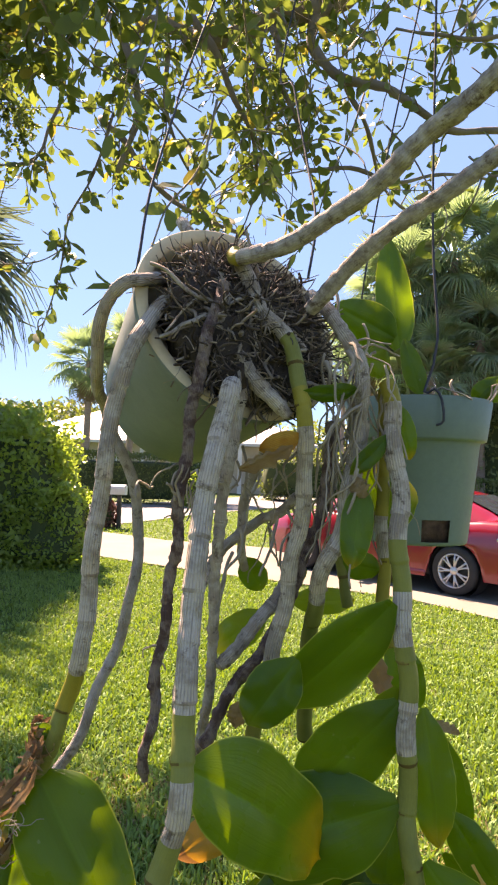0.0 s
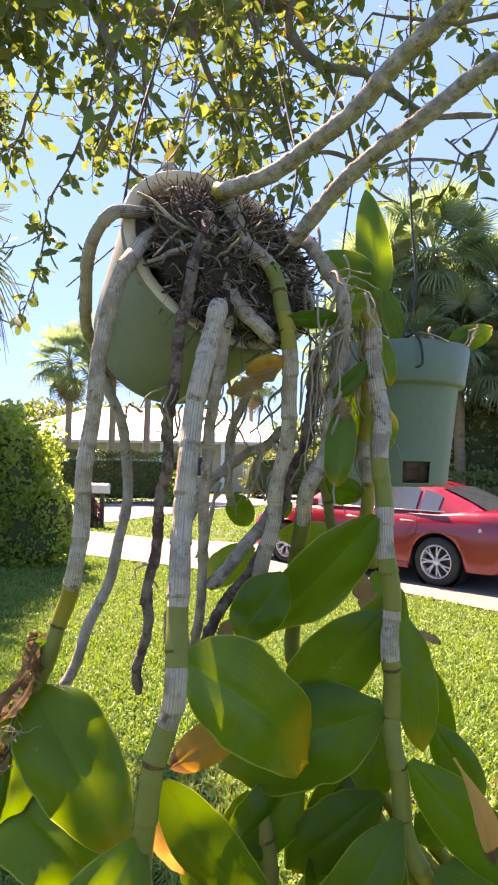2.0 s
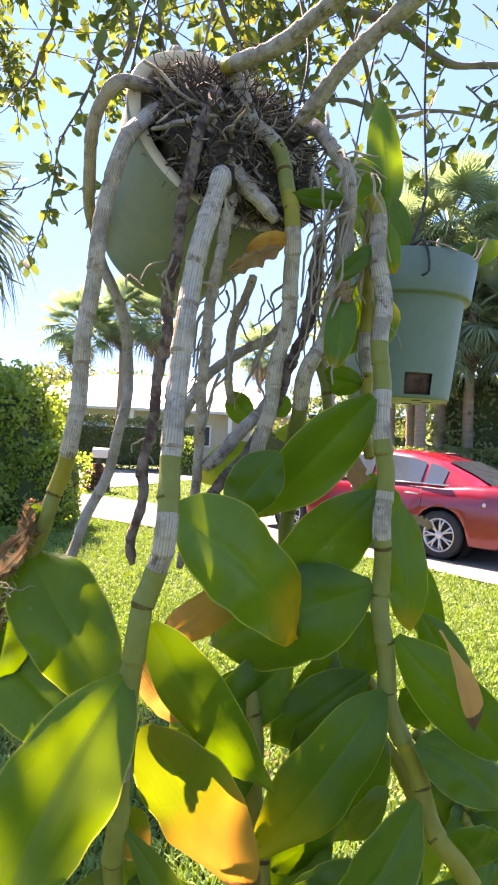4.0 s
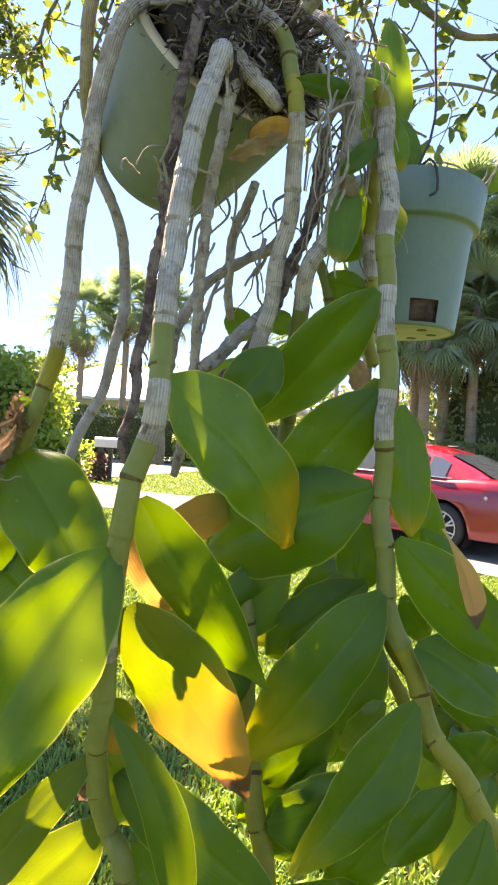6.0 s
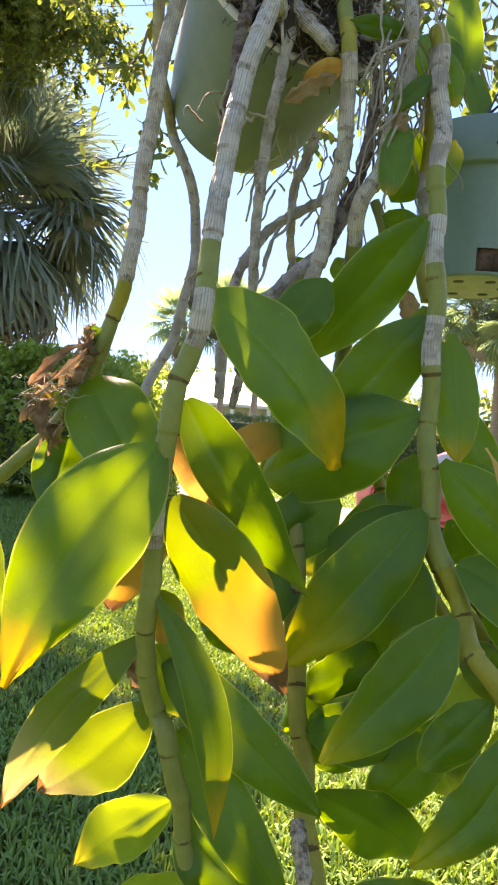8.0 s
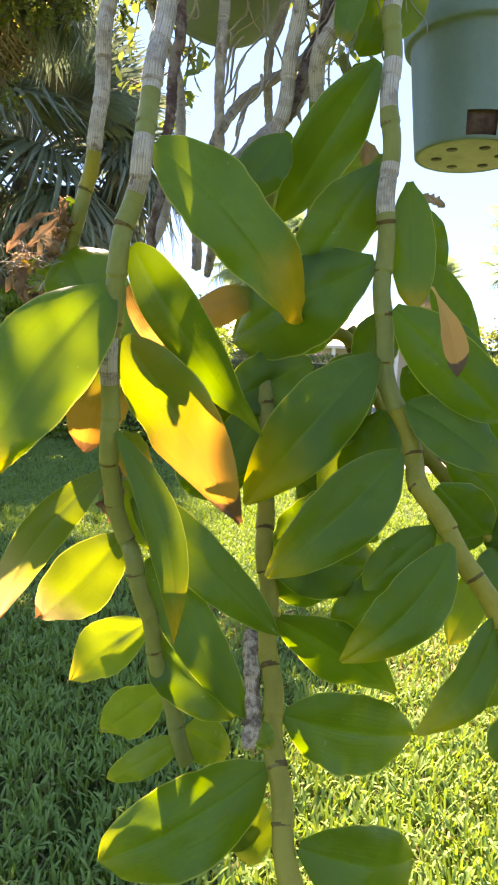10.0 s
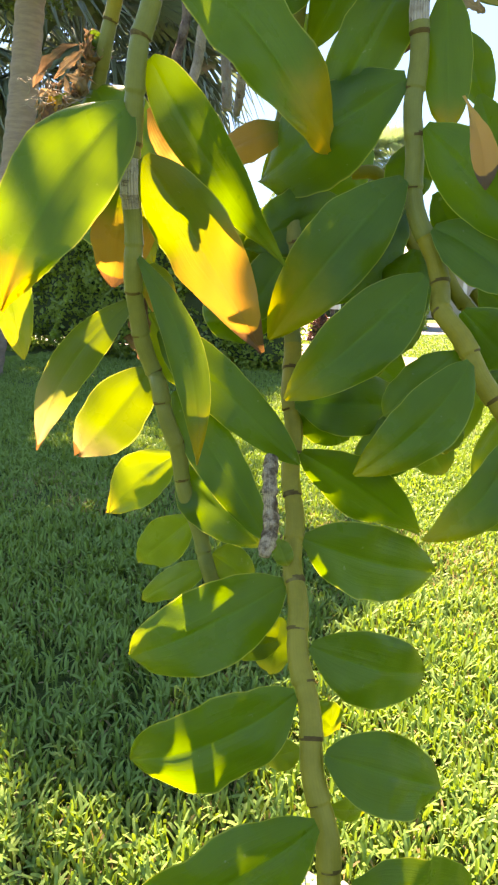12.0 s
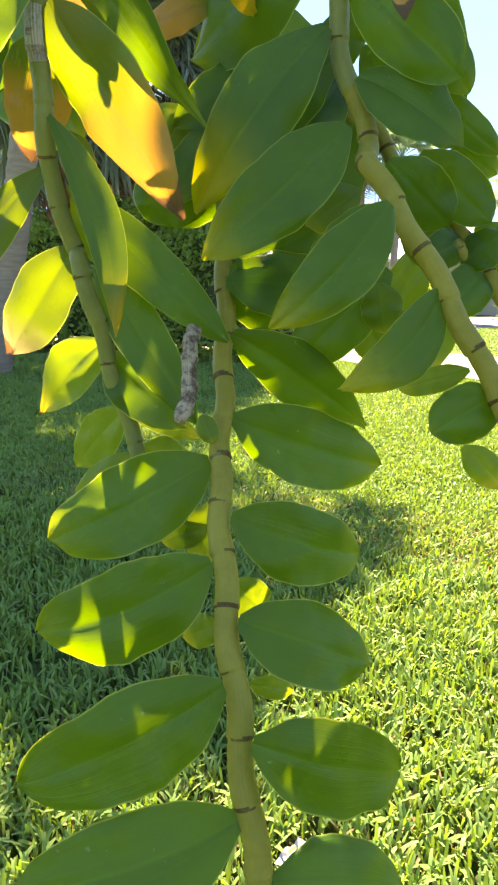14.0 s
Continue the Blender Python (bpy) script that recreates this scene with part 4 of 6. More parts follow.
    # the outer boughs, out of view: added so that their shadows fall on the lawn
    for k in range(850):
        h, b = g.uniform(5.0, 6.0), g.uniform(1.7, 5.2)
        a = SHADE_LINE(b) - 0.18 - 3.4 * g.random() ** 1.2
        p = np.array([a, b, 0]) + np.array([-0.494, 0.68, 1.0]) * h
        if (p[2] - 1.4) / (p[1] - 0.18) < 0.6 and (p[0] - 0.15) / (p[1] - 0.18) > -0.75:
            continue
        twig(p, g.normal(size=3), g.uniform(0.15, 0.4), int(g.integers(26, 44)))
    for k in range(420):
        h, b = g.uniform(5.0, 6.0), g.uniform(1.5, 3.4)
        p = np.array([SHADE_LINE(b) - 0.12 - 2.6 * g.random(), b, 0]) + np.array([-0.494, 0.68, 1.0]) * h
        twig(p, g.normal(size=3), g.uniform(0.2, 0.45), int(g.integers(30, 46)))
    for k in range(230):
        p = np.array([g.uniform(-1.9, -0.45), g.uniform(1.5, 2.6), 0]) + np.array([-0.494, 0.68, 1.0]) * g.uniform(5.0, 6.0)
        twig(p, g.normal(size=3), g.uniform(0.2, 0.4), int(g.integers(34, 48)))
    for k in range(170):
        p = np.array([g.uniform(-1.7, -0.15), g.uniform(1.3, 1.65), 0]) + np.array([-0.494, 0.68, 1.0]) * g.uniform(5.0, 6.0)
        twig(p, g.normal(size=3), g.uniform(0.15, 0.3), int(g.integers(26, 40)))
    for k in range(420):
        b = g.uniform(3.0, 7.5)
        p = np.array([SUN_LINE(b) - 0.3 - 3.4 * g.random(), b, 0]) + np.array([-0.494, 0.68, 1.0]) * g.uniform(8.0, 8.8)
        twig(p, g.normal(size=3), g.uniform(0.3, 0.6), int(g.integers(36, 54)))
    tagged(part("twig_mass", mesh_of("twig_mass", *joined(pieces), TWIG), t), kind="stuff")
    c, a, nn = np.array(centres), np.array(axes), np.array(normals)
    # gaps through which the sun reaches the orchid's yellow leaves and the near lawn
    fall = c + c[:, 2:] * np.array([0.494, -0.68, -1.0])
    keep = np.ones(len(c), bool)
    for x0, x1, y0, y1, share in ((0.735, 0.785, -0.37, -0.25, 0.93), (0.64, 0.77, -0.445, -0.355, 0.55), (0.53, 0.67, -0.31, -0.19, 0.93), (-1.0, -0.1, 0.85, 1.2, 0.93)):
        keep &= ~((fall[:, 0] > x0) & (fall[:, 0] < x1) & (fall[:, 1] > y0) & (fall[:, 1] < y1) & (g.random(len(c)) < share))
    c, a, nn = c[keep], a[keep], nn[keep]
    old = g.random(len(c)) < 0.05
    for sel, mat, nm in ((~old, TREE_LEAF, "foliage"), (old, TREE_LEAF_OLD, "yellow_foliage")):
        k = int(sel.sum())
        v, f = card_leaves(c[sel], a[sel], nn[sel], g.uniform(0.035, 0.075, k), g.uniform(0.018, 0.034, k), 0.36)
        tagged(part(nm, quick_mesh(nm, v, f, mat), t), kind="stuff")


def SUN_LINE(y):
    """Where the crown's shade on the lawn is made to end."""
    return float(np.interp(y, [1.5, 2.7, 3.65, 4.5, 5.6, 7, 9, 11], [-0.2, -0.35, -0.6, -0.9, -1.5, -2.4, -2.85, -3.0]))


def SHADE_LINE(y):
    """Where the shade of the added outer boughs ends."""
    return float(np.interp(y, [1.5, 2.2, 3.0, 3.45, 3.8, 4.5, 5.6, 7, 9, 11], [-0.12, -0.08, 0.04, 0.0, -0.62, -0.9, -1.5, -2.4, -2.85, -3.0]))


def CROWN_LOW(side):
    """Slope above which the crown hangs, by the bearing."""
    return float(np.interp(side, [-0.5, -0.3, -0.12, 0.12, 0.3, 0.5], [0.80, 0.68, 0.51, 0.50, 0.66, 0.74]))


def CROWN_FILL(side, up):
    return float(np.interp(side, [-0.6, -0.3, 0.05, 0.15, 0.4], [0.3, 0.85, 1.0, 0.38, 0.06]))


limbs = []
limbs.append(([(1.02, 1.5, 3.55), (0.376, 2.631, 3.559), (0.161, 2.575, 3.375), (-0.034, 2.613, 3.366), (-0.222, 2.701, 3.366), (-0.547, 2.873, 3.563)], 0.065, 0.03))
# two limbs mostly out of view, added to carry the shading outer boughs
limbs.append(([(-1.3, 1.8, 3.4), (-2.3, 3.3, 4.6), (-3.1, 5, 5.4), (-3.9, 6.8, 5.7)], 0.02, 0.008))
limbs.append(([(-2.3, 3.3, 4.6), (-4.2, 6.2, 6.8), (-5.6, 8.6, 8.2), (-6.4, 10.4, 8.6)], 0.04, 0.012))
limbs.append(([(1.3, 0.1, 3.1), (0.8, 0.6, 2.85), (0.3, 0.95, 2.74), (-0.4, 1.3, 2.95), (-1.3, 1.8, 3.4)], 0.05, 0.02))
limbs.append(([(0.205, 2.578, 3.365), (0.213, 2.536, 3.162), (0.369, 2.451, 3.043), (0.515, 2.364, 2.939), (0.653, 2.378, 2.827), (0.875, 2.392, 2.828)], 0.022, 0.01))
limbs.append(([(-0.524, 2.385, 3.257), (-0.386, 2.206, 2.935), (-0.382, 2.212, 2.787), (-0.395, 2.121, 2.556)], 0.016, 0.008))
limbs.append(([(-0.784, 2.556, 3.566), (-0.93, 2.558, 3.299), (-1.061, 2.651, 3.26), (-1.294, 2.739, 3.21)], 0.035, 0.02))
limbs.append(([(0.056, 2.57, 3.317), (0.088, 2.434, 3.014), (0.163, 2.445, 2.855), (0.186, 2.354, 2.668)], 0.016, 0.006))
limbs.append(([(-0.676, 2.782, 3.111), (-0.527, 2.7, 2.9), (-0.41, 2.713, 2.767), (-0.224, 2.73, 2.636), (-0.048, 2.842, 2.633)], 0.014, 0.008))
limbs.append(([(-0.276, 2.596, 3.385), (-0.138, 2.614, 3.17), (-0.027, 2.731, 2.939), (0.065, 2.945, 2.748)], 0.016, 0.006))
limbs.append(([(-0.455, 2.208, 2.785), (-0.482, 2.116, 2.536), (-0.557, 2.117, 2.393), (-0.578, 2.122, 2.235), (-0.634, 2.126, 2.04)], 0.005, 0.002))
limbs.append(([(-0.969, 2.295, 2.284), (-0.854, 2.302, 2.307), (-0.698, 2.212, 2.289), (-0.568, 2.12, 2.305)], 0.003, 0.002))
limbs.append(([(0.186, 2.354, 2.668), (0.33, 2.363, 2.672), (0.485, 2.374, 2.639), (0.701, 2.486, 2.711), (0.957, 2.602, 2.726)], 0.008, 0.005))
limbs.append(([(0.294, 2.543, 3.122), (0.383, 2.556, 2.957), (0.501, 2.771, 2.773), (0.671, 2.885, 2.715)], 0.01, 0.005))
limbs.append(([(-0.339, 2.499, 3.208), (-0.333, 2.41, 2.94), (-0.289, 2.418, 2.8), (-0.219, 2.528, 2.685)], 0.01, 0.004))
limbs.append(([(-0.789, 2.668, 3.28), (-0.79, 2.579, 2.996), (-0.831, 2.485, 2.771), (-0.998, 2.476, 2.724)], 0.009, 0.004))
limbs.append(([(0.843, 2.084, 2.948), (0.677, 2.075, 2.918), (0.56, 2.066, 2.939), (0.441, 2.156, 3.021)], 0.008, 0.004))
limbs.append(([(0.841, 2.466, 3.421), (0.665, 2.368, 3.088), (0.61, 2.369, 2.971)], 0.006, 0.003))
limbs.append(([(-0.055, 2.613, 3.326), (0.033, 2.827, 3.133), (-0.112, 2.926, 2.938), (-0.217, 3.026, 2.778)], 0.01, 0.004))
limbs.append(([(0.828, 1.994, 2.675), (0.723, 1.995, 2.482), (0.654, 2.087, 2.576)], 0.006, 0.003))
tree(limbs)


# ---- orchid: canes and leaves ----
def cane(parent, points, kinds, r, inter, label="", shrink=1.0, bare_end=False):
    """A jointed cane through points. kinds: one letter for each stretch between points; inter: metres from joint to joint."""
    line, arc, mark = rounded(points, 0.0012)
    ph = (arc / inter) % 1.0
    rad = 0.9 * r * (0.95 + 0.06 * ph ** 1.6 + 0.035 * np.exp(-((ph - 0.95) / 0.06) ** 2) - 0.04 * np.exp(-((ph - 0.04) / 0.05) ** 2))
    rad = rad * np.linspace(1.0, shrink, len(arc)) * (1 + 0.015 * np.sin(arc * 130.0))
    if bare_end:
        rad = rad * np.clip(0.75 + (arc[-1] - arc) / 0.03, 0.75, 1)
    knots = np.arange(int(arc[-1] / inter) + 3)
    sway = np.interp(arc / inter, knots, [noise.noise(Vector((k * 3.7 + 0.3, r * 900, 0.5))) for k in knots])
    _, nn, bb = frames_along(line)
    line = line + nn * (np.sin(arc / inter * math.pi) * r * 0.2)[:, None] + bb * (sway * r * 0.45)[:, None]
    sides = 14
    verts, faces = tube(line, rad, sides)
    rough = {"o": 0.2, "d": 0.3, "k": 0.12, "x": 0.35}.get(kinds[-1], 0.035)
    ring = np.repeat(line, sides, axis=0)
    bumps = np.array([noise.noise(Vector(p * 150.0)) * 0.6 + noise.noise(Vector(p * 420.0)) * 0.5 for p in ring])
    verts[: len(ring)] = ring + (verts[: len(ring)] - ring) * (1 + rough * np.array([noise.noise(Vector(p * 170.0)) for p in verts[: len(ring)]]) + 0.5 * rough * bumps)[:, None]
    names = sorted(set(kinds)) + ["n", "p"]
    slot = {k: i for i, k in enumerate(names)}
    index = []
    for f in faces:
        row = min(f[0] // sides, len(arc) - 1) if len(f) == 4 else (0 if max(f) == len(verts) - 2 else len(arc) - 1)
        k = kinds[min(int(mark[row]), len(kinds) - 1)]
        if ph[row] > 0.97 + 0.05 * math.cos(2 * math.pi * (f[0] % sides) / sides - 2.4 * int(arc[row] / inter) - 900 * r):
            k = "n" if k in "gy" else "p" if k in "wo" else k
        index.append(slot[k])
    uv = np.zeros((len(verts), 2))
    for i in range(len(arc)):
        for j in range(sides):
            uv[i * sides + j] = (abs(j / sides * 2 - 1) * 0.999, arc[i] / inter * 0.033)
    ob = part("cane", mesh_of("cane", verts, faces, [CANE[k] for k in names], index, uv), parent, label)
    ob["length"] = float(arc[-1])
    return ob


def leaf(parent, base, tip, width, face, kind, arch=0.1, fold=0.25, twist=0.0, seed=0, curl=0.0, taper=0, bow=0.0, lop=0.0, peak=0.0, point=0.8, name="leaf", label=""):
    """A strap leaf from base to tip that shows its upper side towards face; arch lifts its middle, fold is the keel along the midrib, curl rolls the tip under,
    bow bends the midrib sideways, lop widens one half, peak says where it is widest and point how sharp it ends."""
    b, e, f = np.array(base, float), np.array(tip, float), np.array(face, float)
    axis = e - b
    ln = np.linalg.norm(axis)
    axis /= ln
    f = f - axis * (f @ axis)
    f /= np.linalg.norm(f)
    across = np.array([-1, -0.93, -0.75, -0.5, -0.26, -0.09, 0, 0.09, 0.26, 0.5, 0.75, 0.93, 1])
    rows, cols = 30, len(across)
    dead = 1.0 if kind in ("dry", "tan", "rust") else 0.0
    u = np.linspace(0, 1, rows)
    shape = np.interp(u, [0, 0.04, 0.12, 0.25, 0.42, 0.6, 0.75, 0.87, 0.95, 1.0], [0.15, 0.27, 0.56, 0.86, 1.0, 0.99, 0.88, 0.67, 0.40, 0.06])
    if taper:
        shape = np.interp(u, [0, 0.04, 0.12, 0.25, 0.42, 0.6, 0.75, 0.87, 0.95, 1.0], [0.15, 0.38, 0.74, 0.97, 1.0, 0.9, 0.74, 0.52, 0.3, 0.05])
    if peak:
        x = u ** (math.log(0.5) / math.log(peak))
        shape = np.maximum(np.sin(math.pi * np.clip(x, 0, 1)) ** np.where(x < 0.5, 0.7, point), 0.13 * (1 - u))
    shape = np.convolve(np.pad(shape, 1, mode="edge"), [0.2, 0.6, 0.2], "valid")
    shape[-1] = 0.06
    verts, uv = [], []
    side0 = np.cross(axis, f)
    for i in range(rows):
        lift = ln * arch * 4 * u[i] * (1 - u[i]) - ln * curl * u[i] ** 3
        c = b + axis * ln * u[i] + f * lift + side0 * ln * bow * 4 * u[i] * (1 - u[i])
        w = twist * (u[i] - 0.3)
        s, n = side0 * math.cos(w) + f * math.sin(w), f * math.cos(w) - side0 * math.sin(w)
        for j in range(cols):
            v = across[j]
            k = 0.72 * fold * (1 - 0.45 * u[i])
            wave = 0.15 * width * noise.noise(Vector((u[i] * 4.0, v * 1.5 + seed * 3.1, seed * 7.7))) + 0.05 * width * v * v * noise.noise(Vector((u[i] * 11.0, np.sign(v) * 2.0, seed * 5.3))) + dead * 0.30 * width * noise.noise(Vector((u[i] * 7.0, v * 3.0 + seed * 3.1, seed * 2.7)))
            edge = 1 + (0.05 + 0.5 * dead) * noise.noise(Vector((u[i] * 9.0, 2.0 * np.sign(v), seed * 1.3)))
            half = width / 2 * shape[i] * v * edge * (1 + lop * np.sign(v))
            verts.append(c + s * half * math.cos(k) + n * (abs(half) * math.sin(k) - ((0.13 if peak else 0.30) + 0.35 * curl) * half * v - 0.018 * width * shape[i] * max(0, 1 - abs(v) * 9) + wave * (0.3 + 0.7 * abs(v)) * min(1, u[i] * 4)))
            uv.append((u[i], v))
    faces = [(i * cols + j, i * cols + j + 1, (i + 1) * cols + j + 1, (i + 1) * cols + j) for i in range(rows - 1) for j in range(cols - 1)]
    return part(name, mesh_of(name, verts, faces, LEAF[kind], uv=uv), parent, label)


def strand(g, p, d, length, bend=0.4, drop=0.0, r=0.0016, steps=6):
    pts = [np.array(p, float)]
    d = np.array(d, float)
    for _ in range(steps):
        d = d / np.linalg.norm(d) + g.normal(size=3) * bend + np.array([0, 0, -drop])
        pts.append(pts[-1] + d / np.linalg.norm(d) * length / steps)
    line = rounded(pts, 0.008)[0]
    return tube(line, np.linspace(r, r * 0.6, len(line)), 4)


def roots_over(parent, centre, axis, radius, bulge, count, seed):
    """The root ball that fills the pot's mouth: a packed dome with roots matted over it."""
    g = np.random.default_rng(seed)
    q = Vector((0, 0, 1)).rotation_difference(Vector(axis).normalized()).to_matrix()
    q = np.array(q)
    centre = np.array(centre)
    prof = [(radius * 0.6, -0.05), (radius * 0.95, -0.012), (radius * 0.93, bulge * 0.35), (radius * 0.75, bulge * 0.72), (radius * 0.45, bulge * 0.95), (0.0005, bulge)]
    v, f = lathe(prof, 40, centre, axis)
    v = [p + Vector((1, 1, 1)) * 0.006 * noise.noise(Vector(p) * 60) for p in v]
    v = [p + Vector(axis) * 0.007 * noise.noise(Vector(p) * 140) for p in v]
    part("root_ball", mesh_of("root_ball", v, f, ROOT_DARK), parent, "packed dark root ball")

    def one(k, thin):
        rr, a = radius * 0.95 * math.sqrt(g.random()), g.uniform(0, 2 * math.pi)
        h = bulge * (1 - (rr / radius) ** 2) + g.uniform(-0.003, 0.003)
        p = centre + q @ np.array([rr * math.cos(a), rr * math.sin(a), h])
        b = g.uniform(0, 2 * math.pi)
        d = q @ np.array([math.cos(b), math.sin(b), g.uniform(-0.25, 0.35)])
        return strand(g, p, d, g.uniform(0.008, 0.04), 0.4, 0.05, thin * g.uniform(0.4, 1.5), 4)

    for k in range(count):
        sv, sf = one(k, 0.0016)
        part("root", mesh_of("root", sv, sf, ROOT), parent)
    for k in range(20):
        rr, a = radius * 0.9 * math.sqrt(g.random()), g.uniform(0, 2 * math.pi)
        p = centre + q @ np.array([rr * math.cos(a), rr * math.sin(a), bulge * (1 - (rr / radius) ** 2) + 0.001])
        d = q @ np.array([g.normal(), g.normal(), 0.1])
        part("old_root", mesh_of("old_root", *strand(g, p, d, g.uniform(0.03, 0.07), 0.25, 0.12, g.uniform(0.0015, 0.0028), 5), CANE["o"]), parent)
    tagged(part("root_mat", mesh_of("root_mat", *joined([one(k, 0.0008) for k in range(2400)]), ROOT), parent, "matted fine dry roots"), kind="stuff")


def loose_roots(parent, centre, spread, count, length, drop, seed, r=0.0014, aim=(0, 0, -1)):
    g = np.random.default_rng(seed)
    for k in range(count):
        p = np.array(centre) + g.normal(size=3) * np.array(spread)
        sv, sf = strand(g, p, np.array(aim) + g.normal(size=3) * 0.5, length * g.uniform(0.5, 1.3), 0.35, drop, r * g.uniform(0.6, 1.4), 8)
        part("aerial_root", mesh_of("aerial_root", sv, sf, AERIAL), parent)


def withered(parent, points, count, seed):
    """A shrivelled flower: small crumpled strips along a line."""
    g = np.random.default_rng(seed)
    line = rounded(points, 0.004)[0]
    for k in range(count):
        p = line[int(g.integers(len(line) - 1))]
        d = g.normal(size=3) * 0.6 + (line[-1] - line[0]) / np.linalg.norm(line[-1] - line[0])
        d = d / np.linalg.norm(d) * g.uniform(0.013, 0.028)
        kind = ("dry", "rust", "tan")[int(g.choice(3, p=[0.3, 0.25, 0.45]))]
        leaf(parent, p - d * 0.5, p + d * 0.5, g.uniform(0.004, 0.011), g.normal(size=3) + np.array([0, -0.6, 0]), kind, 0.3, 0.8, seed=k + seed * 40, curl=0.4, twist=g.uniform(-1.5, 1.5), name="withered_flower", label="withered brown flower")
    for k in range(count // 2):
        p = line[int(g.integers(len(line)))]
        part("fibre", mesh_of("fibre", *strand(g, p, g.normal(size=3), 0.014, 0.6, 0.1, 0.0003, 4), LEAF["tan"]), parent)


def plastic_pot(name, profile, inner, centre, axis, mat, lining, label, gap=None):
    t = thing(name, centre, label, "flower pot")
    part("body", mesh_of("body", *lathe(profile, 96, centre, axis, gap), mat), t)
    part("lining", mesh_of("lining", *lathe(inner, 64, centre, axis), lining), t, "cream inner wall and lip")
    return t


def wire(parent, points, r=0.0016, name="wire"):
    return part(name, mesh_of(name, *tube(rounded(points, 0.02)[0], r, 6), WIRE), parent)


# the tipped pot and its orchid
MOUTH, FACE = (0.111, 0.697, 1.758), (0.525, -0.751, 0.399)
tipped_pot = plastic_pot("hanging_pot", [(0.0, -0.151), (0.046, -0.151), (0.060, -0.146), (0.068, -0.133), (0.073, -0.105), (0.0815, -0.045), (0.0862, -0.012), (0.0905, -0.002), (0.0895, 0.0)], [(0.0895, 0.0), (0.0875, 0.0012), (0.0800, 0.0008), (0.0782, -0.003), (0.0760, -0.02), (0.066, -0.09), (0.0, -0.095)], MOUTH, FACE, POT, CREAM, "grey-green plastic pot hanging tipped on its side under the tree")
wire(tipped_pot, [(0.032, 0.668, 1.789), (0.029, 0.716, 1.873), (0.034, 0.783, 1.979), (0.043, 0.86, 2.103), (0.2, 1, 2.72)], 0.0012)
wire(tipped_pot, [(0.164, 0.725, 1.802), (0.17, 0.754, 1.862), (0.161, 0.821, 1.951), (0.145, 0.916, 2.083), (0.134, 0.963, 2.172), (0.25, 1, 2.72)], 0.0012)
orchid = thing("orchid", MOUTH, "old orchid with drooping jointed canes and leathery green leaves", "orchid")
roots_over(orchid, (0.114, 0.693, 1.7475), FACE, 0.071, 0.027, 290, 5)
cane_a = cane(orchid, [(0.113, 0.631, 1.694), (0.111, 0.606, 1.688), (0.103, 0.589, 1.638), (0.099, 0.573, 1.584), (0.098, 0.557, 1.531), (0.098, 0.547, 1.503), (0.099, 0.538, 1.471), (0.094, 0.537, 1.439), (0.088, 0.536, 1.41), (0.083, 0.535, 1.377), (0.081, 0.537, 1.348), (0.08, 0.539, 1.318), (0.078, 0.544, 1.283), (0.077, 0.552, 1.249), (0.081, 0.567, 1.207), (0.093, 0.555, 1.196), (0.103, 0.564, 1.146), (0.111, 0.574, 1.101), (0.129, 0.581, 1.041)], "wwwwwgwgggwggggggg", 0.0076, 0.031, "long grey-sheathed cane turning green towards its leafy end", shrink=0.92)
cane_r = cane(orchid, [(0.224, 0.681, 1.709), (0.228, 0.679, 1.693), (0.231, 0.671, 1.661), (0.234, 0.664, 1.62), (0.233, 0.657, 1.592), (0.234, 0.653, 1.556), (0.237, 0.647, 1.52), (0.239, 0.645, 1.483), (0.24, 0.644, 1.448), (0.24, 0.644, 1.416), (0.243, 0.64, 1.383), (0.246, 0.635, 1.345), (0.259, 0.631, 1.309), (0.274, 0.626, 1.274), (0.28, 0.6, 1.258), (0.299, 0.597, 1.234), (0.317, 0.593, 1.207), (0.339, 0.587, 1.175), (0.359, 0.581, 1.143), (0.373, 0.575, 1.122), (0.398, 0.565, 1.087)], "ywwwgwgwggggyyyyyyyy", 0.0076, 0.034, "cane with papery white and green joints and large leaves")
cane_l = cane(orchid, [(0.058, 0.674, 1.77), (0.049, 0.649, 1.75), (0.045, 0.63, 1.731), (0.038, 0.627, 1.71), (0.029, 0.626, 1.677), (0.026, 0.626, 1.641), (0.022, 0.625, 1.601), (0.018, 0.625, 1.561), (0.016, 0.624, 1.525), (0.012, 0.626, 1.497), (0.002, 0.632, 1.469), (-0.006, 0.633, 1.442), (-0.023, 0.637, 1.409), (-0.044, 0.641, 1.384), (-0.07, 0.642, 1.356), (-0.109, 0.642, 1.324)], "ooooowwwwyggggg", 0.0068, 0.033, "pale sheathed cane with a shrivelled flower")
cane_loop = cane(orchid, [(0.05, 0.699, 1.789), (0.045, 0.659, 1.78), (0.031, 0.639, 1.772), (0.016, 0.648, 1.757), (0.003, 0.668, 1.732), (-0.005, 0.699, 1.708), (-0.015, 0.769, 1.681), (-0.002, 0.771, 1.652), (0.011, 0.783, 1.608), (0.014, 0.784, 1.571), (0.012, 0.775, 1.524), (0, 0.776, 1.476), (-0.016, 0.766, 1.431), (-0.032, 0.757, 1.387), (-0.062, 0.747, 1.34)], "zzzzzzzzzzzzzz", 0.0057, 0.04, "thin old grey cane looping over the rim")
